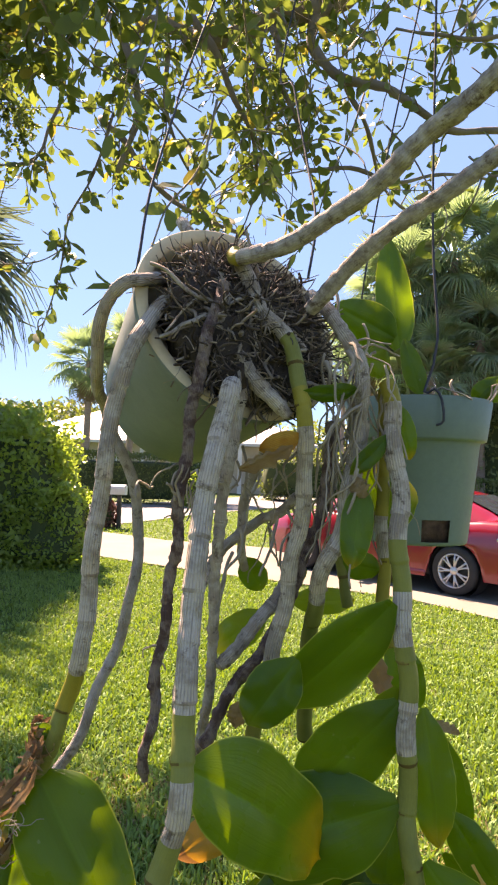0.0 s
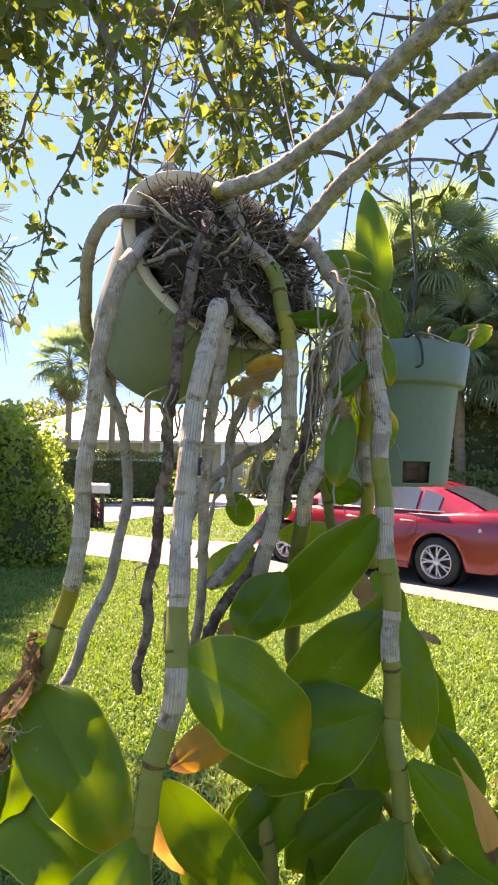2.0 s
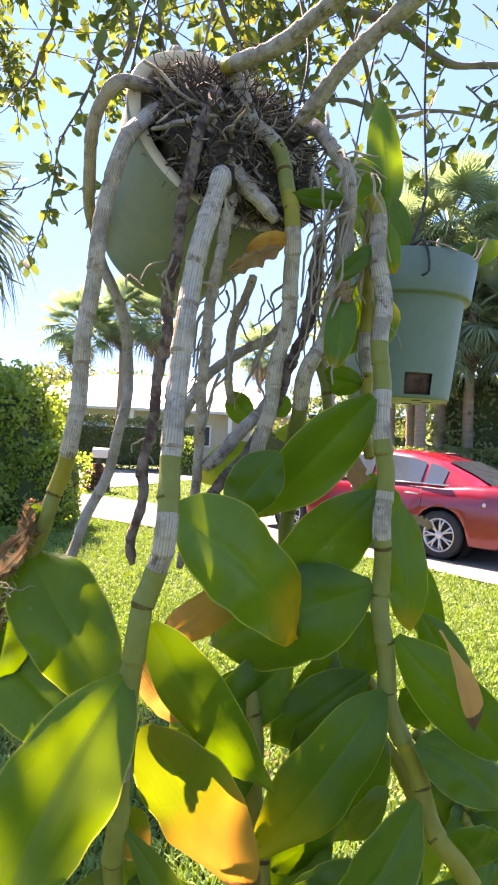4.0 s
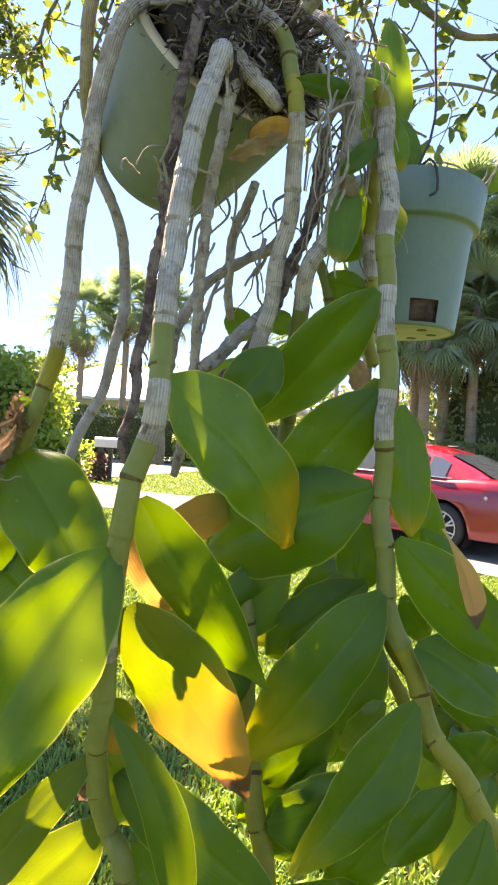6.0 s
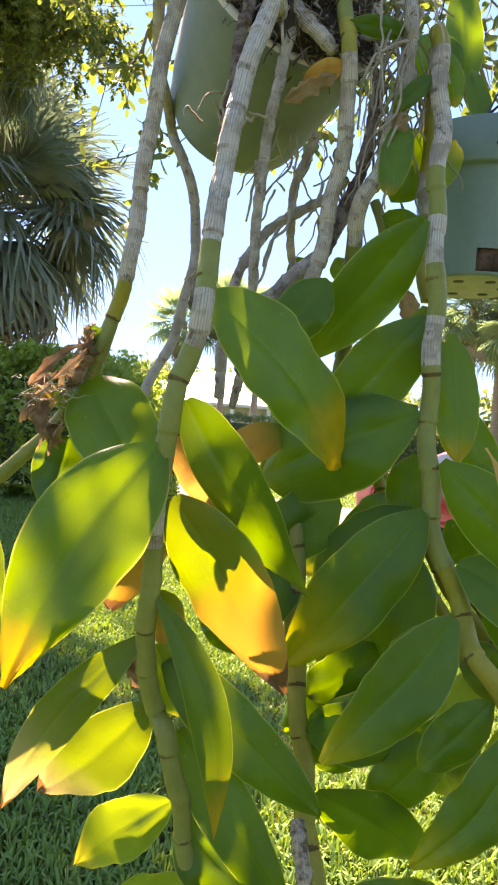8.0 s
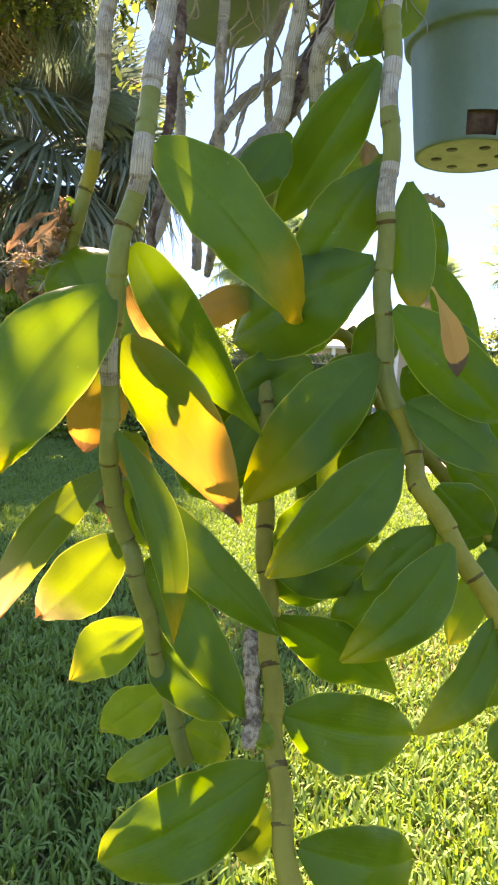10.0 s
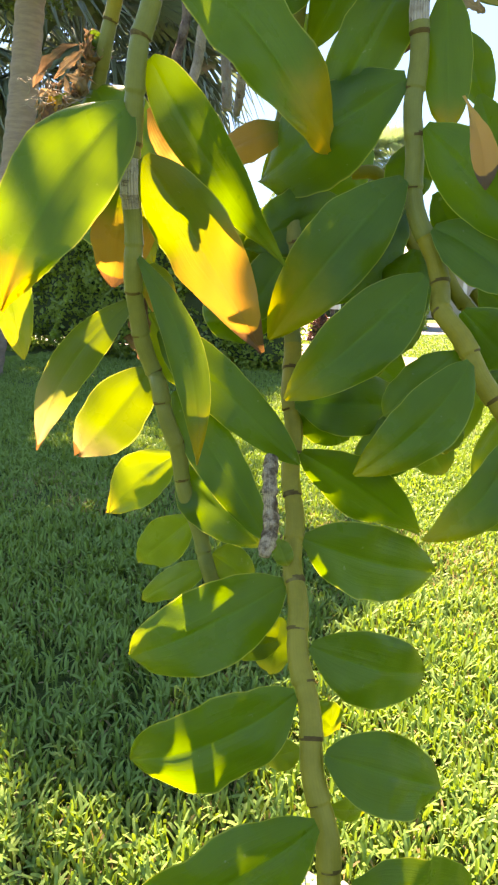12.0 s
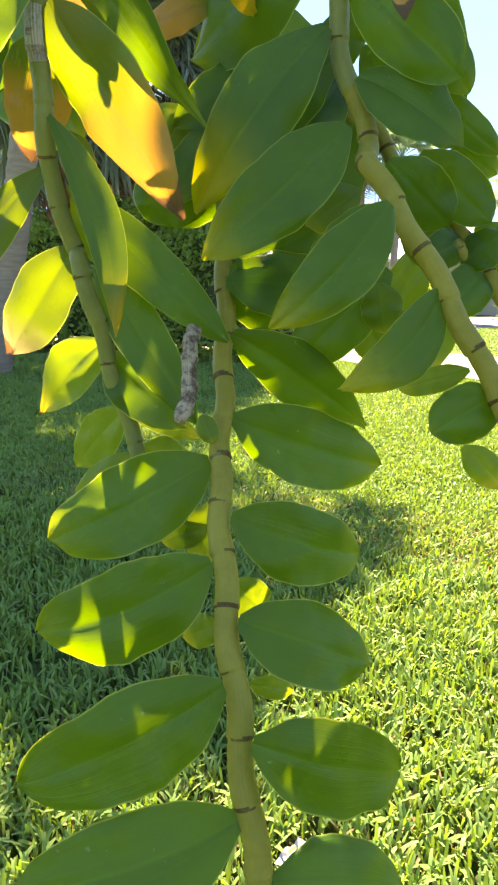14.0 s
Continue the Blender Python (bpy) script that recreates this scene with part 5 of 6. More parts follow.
cane_dark = cane(orchid, [(0.1, 0.657, 1.776), (0.091, 0.635, 1.724), (0.086, 0.634, 1.696), (0.079, 0.635, 1.639), (0.076, 0.638, 1.612), (0.075, 0.64, 1.586), (0.072, 0.642, 1.564), (0.069, 0.641, 1.539), (0.067, 0.641, 1.514), (0.063, 0.64, 1.489), (0.063, 0.64, 1.465), (0.058, 0.639, 1.439), (0.058, 0.639, 1.42)], "dddddddddddd", 0.0054, 0.03, "shrivelled dark brown dead cane", shrink=0.75, bare_end=True)
cane_e = cane(orchid, [(0.132, 0.698, 1.765), (0.124, 0.672, 1.724), (0.116, 0.654, 1.691), (0.111, 0.652, 1.656), (0.106, 0.654, 1.628), (0.103, 0.659, 1.587), (0.101, 0.663, 1.546), (0.099, 0.672, 1.504), (0.095, 0.681, 1.452), (0.086, 0.69, 1.41)], "ooooooooo", 0.0054, 0.03, "thin grey dead cane", shrink=0.8, bare_end=True)
cane_b = cane(orchid, [(0.108, 0.672, 1.801), (0.129, 0.669, 1.761), (0.147, 0.663, 1.738), (0.16, 0.653, 1.699), (0.162, 0.646, 1.671), (0.165, 0.655, 1.639), (0.162, 0.661, 1.605), (0.157, 0.666, 1.571), (0.149, 0.67, 1.524), (0.143, 0.673, 1.493), (0.132, 0.684, 1.438), (0.122, 0.695, 1.385)], "oogywwwwwgg", 0.0069, 0.033, "striped white and green cane arching from the root ball")
cane_f = cane(orchid, [(0.165, 0.71, 1.783), (0.186, 0.685, 1.756), (0.2, 0.676, 1.731), (0.205, 0.672, 1.704), (0.206, 0.675, 1.679), (0.202, 0.675, 1.657), (0.2, 0.669, 1.633)], "oooooo", 0.0066, 0.036, "old grey cane curving out of the roots")
cane_g = cane(orchid, [(0.207, 0.68, 1.679), (0.203, 0.678, 1.658), (0.2, 0.671, 1.634), (0.19, 0.663, 1.592), (0.181, 0.662, 1.571), (0.175, 0.677, 1.543), (0.173, 0.696, 1.511), (0.172, 0.705, 1.476), (0.172, 0.715, 1.424)], "wwwwwggg", 0.0072, 0.034)
cane_h = cane(orchid, [(0.161, 0.737, 1.618), (0.147, 0.741, 1.603), (0.127, 0.745, 1.596), (0.105, 0.734, 1.577), (0.088, 0.723, 1.554), (0.077, 0.712, 1.523), (0.072, 0.7, 1.47), (0.07, 0.7, 1.418)], "ooooooo", 0.0052, 0.032)
cane_i = cane(orchid, [(0.17, 0.712, 1.583), (0.152, 0.702, 1.551), (0.14, 0.692, 1.531), (0.123, 0.681, 1.512), (0.104, 0.671, 1.492)], "oooo", 0.0062, 0.03, bare_end=True)
cane_j = cane(orchid, [(0.132, 0.736, 1.658), (0.116, 0.745, 1.616), (0.112, 0.754, 1.583), (0.115, 0.774, 1.549)], "ooo", 0.0045, 0.03)
cane_k = cane(orchid, [(0.184, 0.68, 1.677), (0.181, 0.681, 1.624), (0.169, 0.682, 1.58), (0.145, 0.677, 1.518), (0.12, 0.672, 1.484), (0.095, 0.662, 1.437)], "ddddd", 0.0052, 0.03)
cane_m = cane(orchid, [(0.052, 0.738, 1.854), (0.071, 0.709, 1.819), (0.098, 0.672, 1.781), (0.097, 0.648, 1.741)], "ooo", 0.006, 0.03)
cane_n = cane(orchid, [(0.087, 0.662, 1.745), (0.114, 0.655, 1.722), (0.132, 0.651, 1.698), (0.15, 0.653, 1.678)], "ooo", 0.0065, 0.035, bare_end=True)
cane_p = cane(orchid, [(0.106, 0.672, 1.804), (0.112, 0.657, 1.795), (0.154, 0.634, 1.803), (0.191, 0.606, 1.817), (0.223, 0.577, 1.838), (0.25, 0.548, 1.853), (0.271, 0.519, 1.866), (0.292, 0.499, 1.885)], "ykkkkkk", 0.0072, 0.04, "thick old cane rising away from the pot")
cane_q = cane(orchid, [(0.164, 0.671, 1.762), (0.174, 0.659, 1.769), (0.195, 0.642, 1.79), (0.231, 0.618, 1.813), (0.264, 0.599, 1.832), (0.293, 0.58, 1.847), (0.325, 0.562, 1.862)], "kkkkkk", 0.0068, 0.036, "thick old cane rising away from the pot")
cane_c = cane(orchid, [(0.144, 0.685, 1.37), (0.15, 0.668, 1.324), (0.159, 0.649, 1.228), (0.167, 0.633, 1.194), (0.174, 0.619, 1.162), (0.184, 0.598, 1.122), (0.199, 0.565, 1.081), (0.214, 0.532, 1.052), (0.228, 0.509, 1.025), (0.241, 0.488, 1.001), (0.252, 0.473, 0.976), (0.264, 0.459, 0.946), (0.275, 0.447, 0.913), (0.284, 0.439, 0.888), (0.295, 0.43, 0.855)], "ygyyyyyyyyyyyy", 0.0078, 0.034, "long green leafy cane hanging lowest", shrink=1.08)
cane_s = cane(orchid, [(0.178, 0.565, 1.154), (0.183, 0.548, 1.141), (0.191, 0.534, 1.119), (0.192, 0.519, 1.101)], "xxx", 0.0058, 0.03, "dead grey cane end", bare_end=True)
cane_t = cane(orchid, [(0.205, 0.735, 1.372), (0.226, 0.726, 1.34), (0.251, 0.722, 1.309), (0.286, 0.718, 1.26), (0.319, 0.709, 1.223), (0.351, 0.7, 1.184)], "yyyyy", 0.0068, 0.034)
cane_u = cane(orchid, [(0.289, 0.723, 1.275), (0.308, 0.72, 1.251), (0.325, 0.716, 1.228), (0.342, 0.706, 1.207), (0.366, 0.697, 1.174), (0.393, 0.688, 1.136)], "yyyyy", 0.0066, 0.034)
cane_v = cane(orchid, [(0.185, 0.705, 1.365), (0.207, 0.712, 1.361), (0.229, 0.713, 1.321), (0.262, 0.715, 1.268), (0.294, 0.706, 1.216)], "yyyy", 0.0062, 0.034)
cane_w = cane(orchid, [(0.225, 0.701, 1.706), (0.227, 0.701, 1.652), (0.226, 0.7, 1.606), (0.23, 0.7, 1.574), (0.228, 0.699, 1.542), (0.236, 0.699, 1.506)], "yywyy", 0.0058, 0.034)
cane_x = cane(orchid, [(0.188, 0.708, 1.588), (0.197, 0.708, 1.561), (0.203, 0.708, 1.533)], "gg", 0.005, 0.034)
loose_roots(orchid, (0.201, 0.68, 1.69), (0.014, 0.012, 0.03), 52, 0.075, 0.5, 6, 0.0011)
loose_roots(orchid, (0.13, 0.736, 1.648), (0.03, 0.012, 0.012), 15, 0.065, 0.3, 7, 0.0012)
loose_roots(orchid, (0.076, 0.653, 1.635), (0.012, 0.006, 0.008), 6, 0.04, 0.1, 8, aim=(-0.6, -0.3, -0.2))
loose_roots(orchid, (0.174, 0.679, 1.733), (0.02, 0.01, 0.012), 10, 0.045, 0.1, 9, 0.0017, aim=(0.7, -0.2, -0.4))
loose_roots(orchid, (0.147, 0.736, 1.604), (0.03, 0.012, 0.02), 12, 0.06, 0.3, 10, 0.0012)
loose_roots(orchid, (0.068, 0.646, 1.511), (0.002, 0.002, 0.004), 4, 0.022, 0.2, 13, 0.0009, aim=(-0.8, 0, -0.4))
loose_roots(orchid, (0.077, 0.633, 1.622), (0.003, 0.003, 0.006), 4, 0.03, -0.15, 14, 0.0011, aim=(-0.6, -0.1, 0.9))
leaf(cane_a, (0.102, 0.549, 1.472), (0.183, 0.649, 1.37), 0.066, (0.82, -0.57, 0.1), "tip", 0.07, 0.25, seed=1, bow=-0.01, lop=-0.06, peak=0.36, point=0.5)
leaf(cane_a, (0.093, 0.54, 1.407), (0.171, 0.585, 1.283), 0.039, (0.09, -0.95, -0.29), "green", 0.06, 0.35, seed=2, curl=0.06, bow=0.00, lop=-0.11, peak=0.34, point=0.95)
leaf(cane_a, (0.082, 0.532, 1.379), (0.03, 0.469, 1.25), 0.063, (0.51, -0.84, 0.2), "tip", 0.04, 0.25, seed=3, bow=0.06, lop=-0.02, peak=0.42, point=0.9)
leaf(cane_a, (0.091, 0.536, 1.349), (0.162, 0.58, 1.226), 0.052, (0.24, -0.95, -0.2), "yellow", 0.01, 0.25, seed=4, bow=-0.01, lop=-0.05, peak=0.4, point=0.8)
leaf(cane_a, (0.073, 0.551, 1.339), (0.043, 0.57, 1.267), 0.047, (0.4, -0.83, -0.39), "yellow", 0.03, 0.25, seed=5, taper=1)
leaf(cane_a, (0.074, 0.551, 1.259), (-0.007, 0.539, 1.141), 0.031, (0.25, -0.97, -0.08), "scorch", 0.07, 0.25, seed=6, bow=0.07, lop=0.01, peak=0.45, point=0.8)
leaf(cane_a, (0.084, 0.54, 1.288), (0.131, 0.542, 1.148), 0.026, (0.5, -0.85, 0.15), "tip", 0.03, 0.25, seed=7, bow=-0.09, lop=-0.02, peak=0.5, point=0.9)
leaf(cane_a, (0.075, 0.573, 1.208), (-0.008, 0.591, 1.125), 0.051, (0.05, -0.96, -0.26), "scorch", 0.09, 0.25, seed=8, bow=-0.02, lop=0.00, peak=0.45, point=0.75)
leaf(cane_a, (0.082, 0.573, 1.238), (0.19, 0.592, 1.145), 0.040, (0.34, -0.92, 0.21), "green", 0.05, 0.25, seed=9, taper=1)
leaf(cane_a, (0.091, 0.582, 1.141), (0.024, 0.589, 1.079), 0.043, (0.01, -0.99, -0.11), "lime", 0.03, 0.25, seed=10, bow=0.04, lop=0.04, peak=0.45, point=0.9)
leaf(cane_a, (0.095, 0.575, 1.193), (0.175, 0.574, 1.088), 0.038, (0.36, -0.89, 0.29), "green", 0.05, 0.25, seed=11, taper=1)
leaf(cane_a, (0.101, 0.577, 1.132), (0.164, 0.58, 1.083), 0.050, (0.33, -0.87, 0.37), "green", 0.05, 0.25, seed=12, taper=1)
leaf(cane_a, (0.105, 0.587, 1.09), (0.043, 0.605, 1.032), 0.039, (-0.16, -0.98, -0.13), "lime", 0.06, 0.25, seed=13, bow=-0.01, lop=0.01, peak=0.45, point=0.8)
leaf(cane_a, (0.113, 0.58, 1.097), (0.159, 0.608, 1.069), 0.022, (0.61, -0.75, 0.25), "lime", 0.06, 0.25, seed=14, taper=1)
leaf(cane_a, (0.122, 0.581, 1.056), (0.069, 0.565, 1.019), 0.023, (0.08, -0.96, 0.28), "lime", 0.16, 0.25, seed=15, taper=1, curl=0.1)
leaf(cane_a, (0.125, 0.584, 1.064), (0.155, 0.601, 1.04), 0.035, (0.63, -0.74, 0.25), "lime", 0.05, 0.25, seed=16, taper=1)
leaf(cane_a, (0.075, 0.562, 1.26), (0.061, 0.576, 1.208), 0.018, (0.07, -0.96, -0.27), "dry", 0.1, 0.25, seed=17, curl=0.2, name="dry_leaf", label="withered brown leaf")
leaf(cane_r, (0.14, 0.677, 1.396), (0.081, 0.649, 1.364), 0.031, (0.2, -0.9, 0.39), "yellow", 0.1, 0.25, seed=18)
leaf(cane_l, (-0.049, 0.643, 1.361), (0.045, 0.624, 1.286), 0.067, (0.22, -0.84, 0.5), "hint", 0.08, 0.25, seed=19, taper=1)
leaf(cane_a, (0.081, 0.559, 1.384), (0.112, 0.575, 1.338), 0.026, (0.37, -0.93, -0.08), "straw", 0.06, 0.3, seed=20, name="dry_leaf", label="papery dry leaf base")
leaf(cane_a, (0.077, 0.567, 1.249), (0.093, 0.597, 1.191), 0.033, (0.53, -0.8, -0.26), "lime", 0.05, 0.25, seed=21, taper=1)
leaf(cane_a, (0.077, 0.568, 1.284), (0.085, 0.587, 1.237), 0.025, (0.41, -0.87, -0.28), "yellow", 0.05, 0.25, seed=22, taper=1)
leaf(cane_r, (0.227, 0.64, 1.551), (0.144, 0.694, 1.453), 0.050, (-0.18, -0.92, -0.35), "green", 0.05, 0.25, seed=23, bow=-0.01, lop=-0.00, peak=0.45, point=0.8)
leaf(cane_r, (0.233, 0.644, 1.482), (0.167, 0.679, 1.396), 0.054, (-0.22, -0.95, -0.21), "green", 0.06, 0.25, seed=24)
leaf(cane_r, (0.234, 0.643, 1.414), (0.115, 0.676, 1.356), 0.076, (-0.29, -0.95, 0.06), "green", 0.05, 0.25, seed=25)
leaf(cane_r, (0.242, 0.624, 1.346), (0.155, 0.609, 1.233), 0.055, (0.14, -0.99, 0.02), "hint", 0.11, 0.25, seed=26, bow=0.01, lop=0.02, peak=0.45, point=0.75)
leaf(cane_r, (0.237, 0.666, 1.343), (0.167, 0.672, 1.282), 0.046, (-0.19, -0.97, 0.13), "green", 0.06, 0.25, seed=27)
leaf(cane_r, (0.265, 0.604, 1.282), (0.19, 0.552, 1.199), 0.050, (0.37, -0.9, 0.23), "hint", 0.03, 0.25, seed=28, bow=-0.02, lop=-0.04, peak=0.45, point=0.7)
leaf(cane_r, (0.302, 0.57, 1.231), (0.243, 0.537, 1.159), 0.040, (0.32, -0.93, 0.17), "hint", 0.09, 0.25, seed=29, bow=-0.06, lop=-0.04, peak=0.45, point=0.7)
leaf(cane_r, (0.253, 0.659, 1.474), (0.264, 0.652, 1.381), 0.033, (0.16, -0.98, 0.09), "tip", 0.04, 0.25, seed=30)
leaf(cane_r, (0.251, 0.635, 1.381), (0.33, 0.62, 1.307), 0.046, (-0.24, -0.97, -0.06), "green", 0.08, 0.25, seed=31)
leaf(cane_r, (0.276, 0.615, 1.393), (0.297, 0.598, 1.334), 0.018, (0.22, -0.92, 0.34), "blush", 0.07, 0.5, seed=32, bow=-0.04, lop=-0.05, peak=0.7, point=0.8, name="dry_leaf", label="dried tan leaf with a brown tip")
leaf(cane_r, (0.265, 0.62, 1.314), (0.332, 0.628, 1.269), 0.047, (0.33, -0.89, 0.32), "green", 0.03, 0.25, seed=33, bow=-0.05, lop=-0.06, peak=0.45, point=0.8)
leaf(cane_r, (0.291, 0.609, 1.261), (0.327, 0.638, 1.225), 0.039, (0.37, -0.87, -0.33), "green", 0.08, 0.25, seed=34)
leaf(cane_r, (0.333, 0.586, 1.184), (0.291, 0.526, 1.128), 0.035, (0.67, -0.7, 0.25), "hint", 0.01, 0.25, seed=35, bow=-0.11, lop=-0.05, peak=0.45, point=0.8)
leaf(cane_r, (0.291, 0.6, 1.234), (0.249, 0.587, 1.189), 0.031, (0.09, -0.98, 0.2), "green", 0.06, 0.25, seed=36)
leaf(cane_r, (0.352, 0.597, 1.136), (0.311, 0.592, 1.121), 0.017, (0.08, -0.99, 0.11), "lime", 0.06, 0.25, seed=37)
leaf(cane_r, (0.371, 0.586, 1.125), (0.336, 0.569, 1.1), 0.035, (0.23, -0.93, 0.28), "green", 0.06, 0.25, seed=38)
leaf(cane_r, (0.349, 0.642, 1.078), (0.379, 0.648, 1.05), 0.024, (0.25, -0.97, 0.07), "lime", 0.06, 0.25, seed=39)
leaf(cane_r, (0.232, 0.648, 1.491), (0.224, 0.677, 1.441), 0.026, (-0.19, -0.86, -0.47), "yellow", 0.05, 0.25, seed=40)
leaf(cane_r, (0.26, 0.647, 1.34), (0.283, 0.668, 1.304), 0.025, (0.19, -0.9, -0.4), "green", 0.08, 0.25, seed=41)
leaf(cane_r, (0.235, 0.682, 1.692), (0.244, 0.682, 1.65), 0.017, (-0.22, -0.97, -0.05), "tip", 0.05, 0.25, seed=42)
leaf(cane_r, (0.262, 0.66, 1.465), (0.279, 0.662, 1.456), 0.007, (0.12, -0.99, 0.11), "tan", 0.1, 0.5, seed=43, name="dry_leaf", label="small dead leaf scale")
leaf(cane_u, (0.329, 0.71, 1.221), (0.308, 0.68, 1.207), 0.030, (0.72, -0.64, 0.25), "green", 0.08, 0.25, seed=44)
leaf(cane_u, (0.348, 0.701, 1.199), (0.328, 0.671, 1.17), 0.036, (0.47, -0.75, 0.47), "green", 0.08, 0.25, seed=45)
leaf(cane_u, (0.295, 0.694, 1.281), (0.348, 0.698, 1.232), 0.039, (0.03, -1, -0.06), "green", 0.08, 0.25, seed=46)
leaf(cane_u, (0.337, 0.716, 1.232), (0.375, 0.717, 1.195), 0.035, (0.01, -1, -0.02), "green", 0.08, 0.25, seed=47)
leaf(cane_u, (0.283, 0.704, 1.381), (0.324, 0.706, 1.321), 0.032, (-0.03, -1, -0.06), "green", 0.08, 0.25, seed=48)
leaf(cane_u, (0.285, 0.726, 1.336), (0.347, 0.728, 1.283), 0.026, (-0.04, -1, -0.08), "green", 0.08, 0.25, seed=49)
leaf(cane_u, (0.31, 0.738, 1.297), (0.345, 0.747, 1.272), 0.026, (0.11, -0.98, -0.19), "green", 0.08, 0.25, seed=50)
leaf(cane_t, (0.286, 0.707, 1.24), (0.322, 0.698, 1.2), 0.037, (-0.05, -0.98, 0.17), "lime", 0.08, 0.25, seed=51)
leaf(cane_t, (0.305, 0.708, 1.222), (0.277, 0.705, 1.146), 0.040, (-0.32, -0.94, 0.15), "lime", 0.08, 0.25, seed=52)
leaf(cane_t, (0.331, 0.699, 1.201), (0.357, 0.701, 1.225), 0.036, (-0.29, -0.88, 0.37), "green", 0.08, 0.25, seed=53)
leaf(cane_t, (0.243, 0.696, 1.305), (0.228, 0.674, 1.224), 0.051, (-0.13, -0.95, 0.28), "green", 0.08, 0.25, seed=54)
leaf(cane_t, (0.231, 0.704, 1.223), (0.172, 0.691, 1.198), 0.044, (0.03, -0.9, 0.43), "lime", 0.08, 0.25, seed=55)
leaf(cane_t, (0.216, 0.673, 1.208), (0.155, 0.66, 1.164), 0.052, (-0.09, -0.91, 0.4), "green", 0.08, 0.25, seed=56)
leaf(cane_t, (0.179, 0.733, 1.316), (0.15, 0.721, 1.275), 0.049, (0.03, -0.96, 0.27), "lime", 0.08, 0.25, seed=57)
leaf(cane_t, (0.237, 0.687, 1.384), (0.231, 0.676, 1.334), 0.038, (-0.11, -0.97, 0.23), "green", 0.08, 0.25, seed=58)
leaf(cane_t, (0.337, 0.699, 1.192), (0.309, 0.697, 1.117), 0.032, (-0.38, -0.91, 0.17), "lime", 0.08, 0.25, seed=59)
leaf(cane_v, (0.284, 0.667, 1.197), (0.221, 0.644, 1.127), 0.048, (0.29, -0.96, 0.06), "green", 0.08, 0.25, seed=60)
leaf(cane_v, (0.258, 0.671, 1.254), (0.224, 0.649, 1.227), 0.031, (0.51, -0.86, 0.04), "lime", 0.08, 0.25, seed=61)
leaf(cane_v, (0.28, 0.652, 1.188), (0.286, 0.657, 1.152), 0.031, (0.23, -0.97, -0.08), "lime", 0.08, 0.25, seed=62)
leaf(cane_v, (0.225, 0.684, 1.231), (0.171, 0.652, 1.197), 0.046, (0.5, -0.87, 0.02), "green", 0.08, 0.25, seed=63)
leaf(cane_v, (0.261, 0.682, 1.163), (0.285, 0.684, 1.129), 0.035, (0.2, -0.98, 0.09), "lime", 0.08, 0.25, seed=64)
leaf(cane_v, (0.223, 0.714, 1.35), (0.182, 0.681, 1.289), 0.044, (0.58, -0.82, 0.06), "green", 0.08, 0.25, seed=65)
leaf(cane_c, (0.179, 0.623, 1.2), (0.213, 0.649, 1.156), 0.053, (0.49, -0.86, -0.12), "green", 0.08, 0.25, seed=66)
leaf(cane_c, (0.111, 0.647, 1.279), (0.121, 0.638, 1.226), 0.061, (0.46, -0.85, 0.24), "green", 0.08, 0.25, seed=67)
leaf(cane_c, (0.119, 0.661, 1.318), (0.103, 0.643, 1.277), 0.053, (0.64, -0.77, 0.08), "lime", 0.08, 0.25, seed=68)
leaf(cane_c, (0.139, 0.684, 1.332), (0.1, 0.653, 1.279), 0.040, (0.64, -0.77, -0.02), "lime", 0.08, 0.25, seed=69)
leaf(cane_c, (0.132, 0.692, 1.288), (0.099, 0.664, 1.234), 0.056, (0.6, -0.8, 0.05), "green", 0.08, 0.25, seed=70)
leaf(cane_c, (0.176, 0.616, 1.186), (0.253, 0.664, 1.185), 0.051, (0.51, -0.83, 0.21), "green", 0.04, 0.25, seed=71)
leaf(cane_c, (0.185, 0.61, 1.15), (0.272, 0.677, 1.077), 0.049, (0.43, -0.86, -0.27), "green", 0.03, 0.25, seed=72, bow=-0.03, lop=0.00, peak=0.45, point=0.95)
leaf(cane_c, (0.201, 0.578, 1.094), (0.287, 0.665, 1.05), 0.058, (0.74, -0.64, 0.18), "green", 0.04, 0.25, seed=73, bow=0.03, lop=0.02, peak=0.45, point=0.42)
leaf(cane_c, (0.228, 0.52, 1.045), (0.295, 0.581, 1.01), 0.051, (0.72, -0.64, 0.25), "green", 0.10, 0.25, seed=74, bow=0.04, lop=0.05, peak=0.45, point=0.42)
leaf(cane_c, (0.252, 0.481, 1), (0.317, 0.53, 0.963), 0.048, (0.68, -0.56, 0.47), "green", 0.09, 0.25, seed=75, bow=0.01, lop=0.02, peak=0.45, point=0.42)
leaf(cane_c, (0.282, 0.433, 0.965), (0.342, 0.514, 0.909), 0.050, (0.85, -0.48, 0.21), "green", 0.07, 0.25, seed=76, bow=0.02, lop=0.02, peak=0.45, point=0.42)
leaf(cane_c, (0.293, 0.438, 0.881), (0.353, 0.495, 0.848), 0.050, (0.68, -0.35, 0.64), "green", 0.06, 0.25, seed=77)
leaf(cane_c, (0.197, 0.552, 1.069), (0.104, 0.499, 1.015), 0.059, (0.34, -0.89, 0.3), "green", 0.06, 0.25, seed=78, bow=-0.03, lop=-0.03, peak=0.45, point=0.42)
leaf(cane_c, (0.226, 0.498, 1.023), (0.138, 0.446, 0.982), 0.057, (0.45, -0.88, 0.15), "green", 0.09, 0.25, seed=79, bow=-0.05, lop=-0.06, peak=0.45, point=0.42)
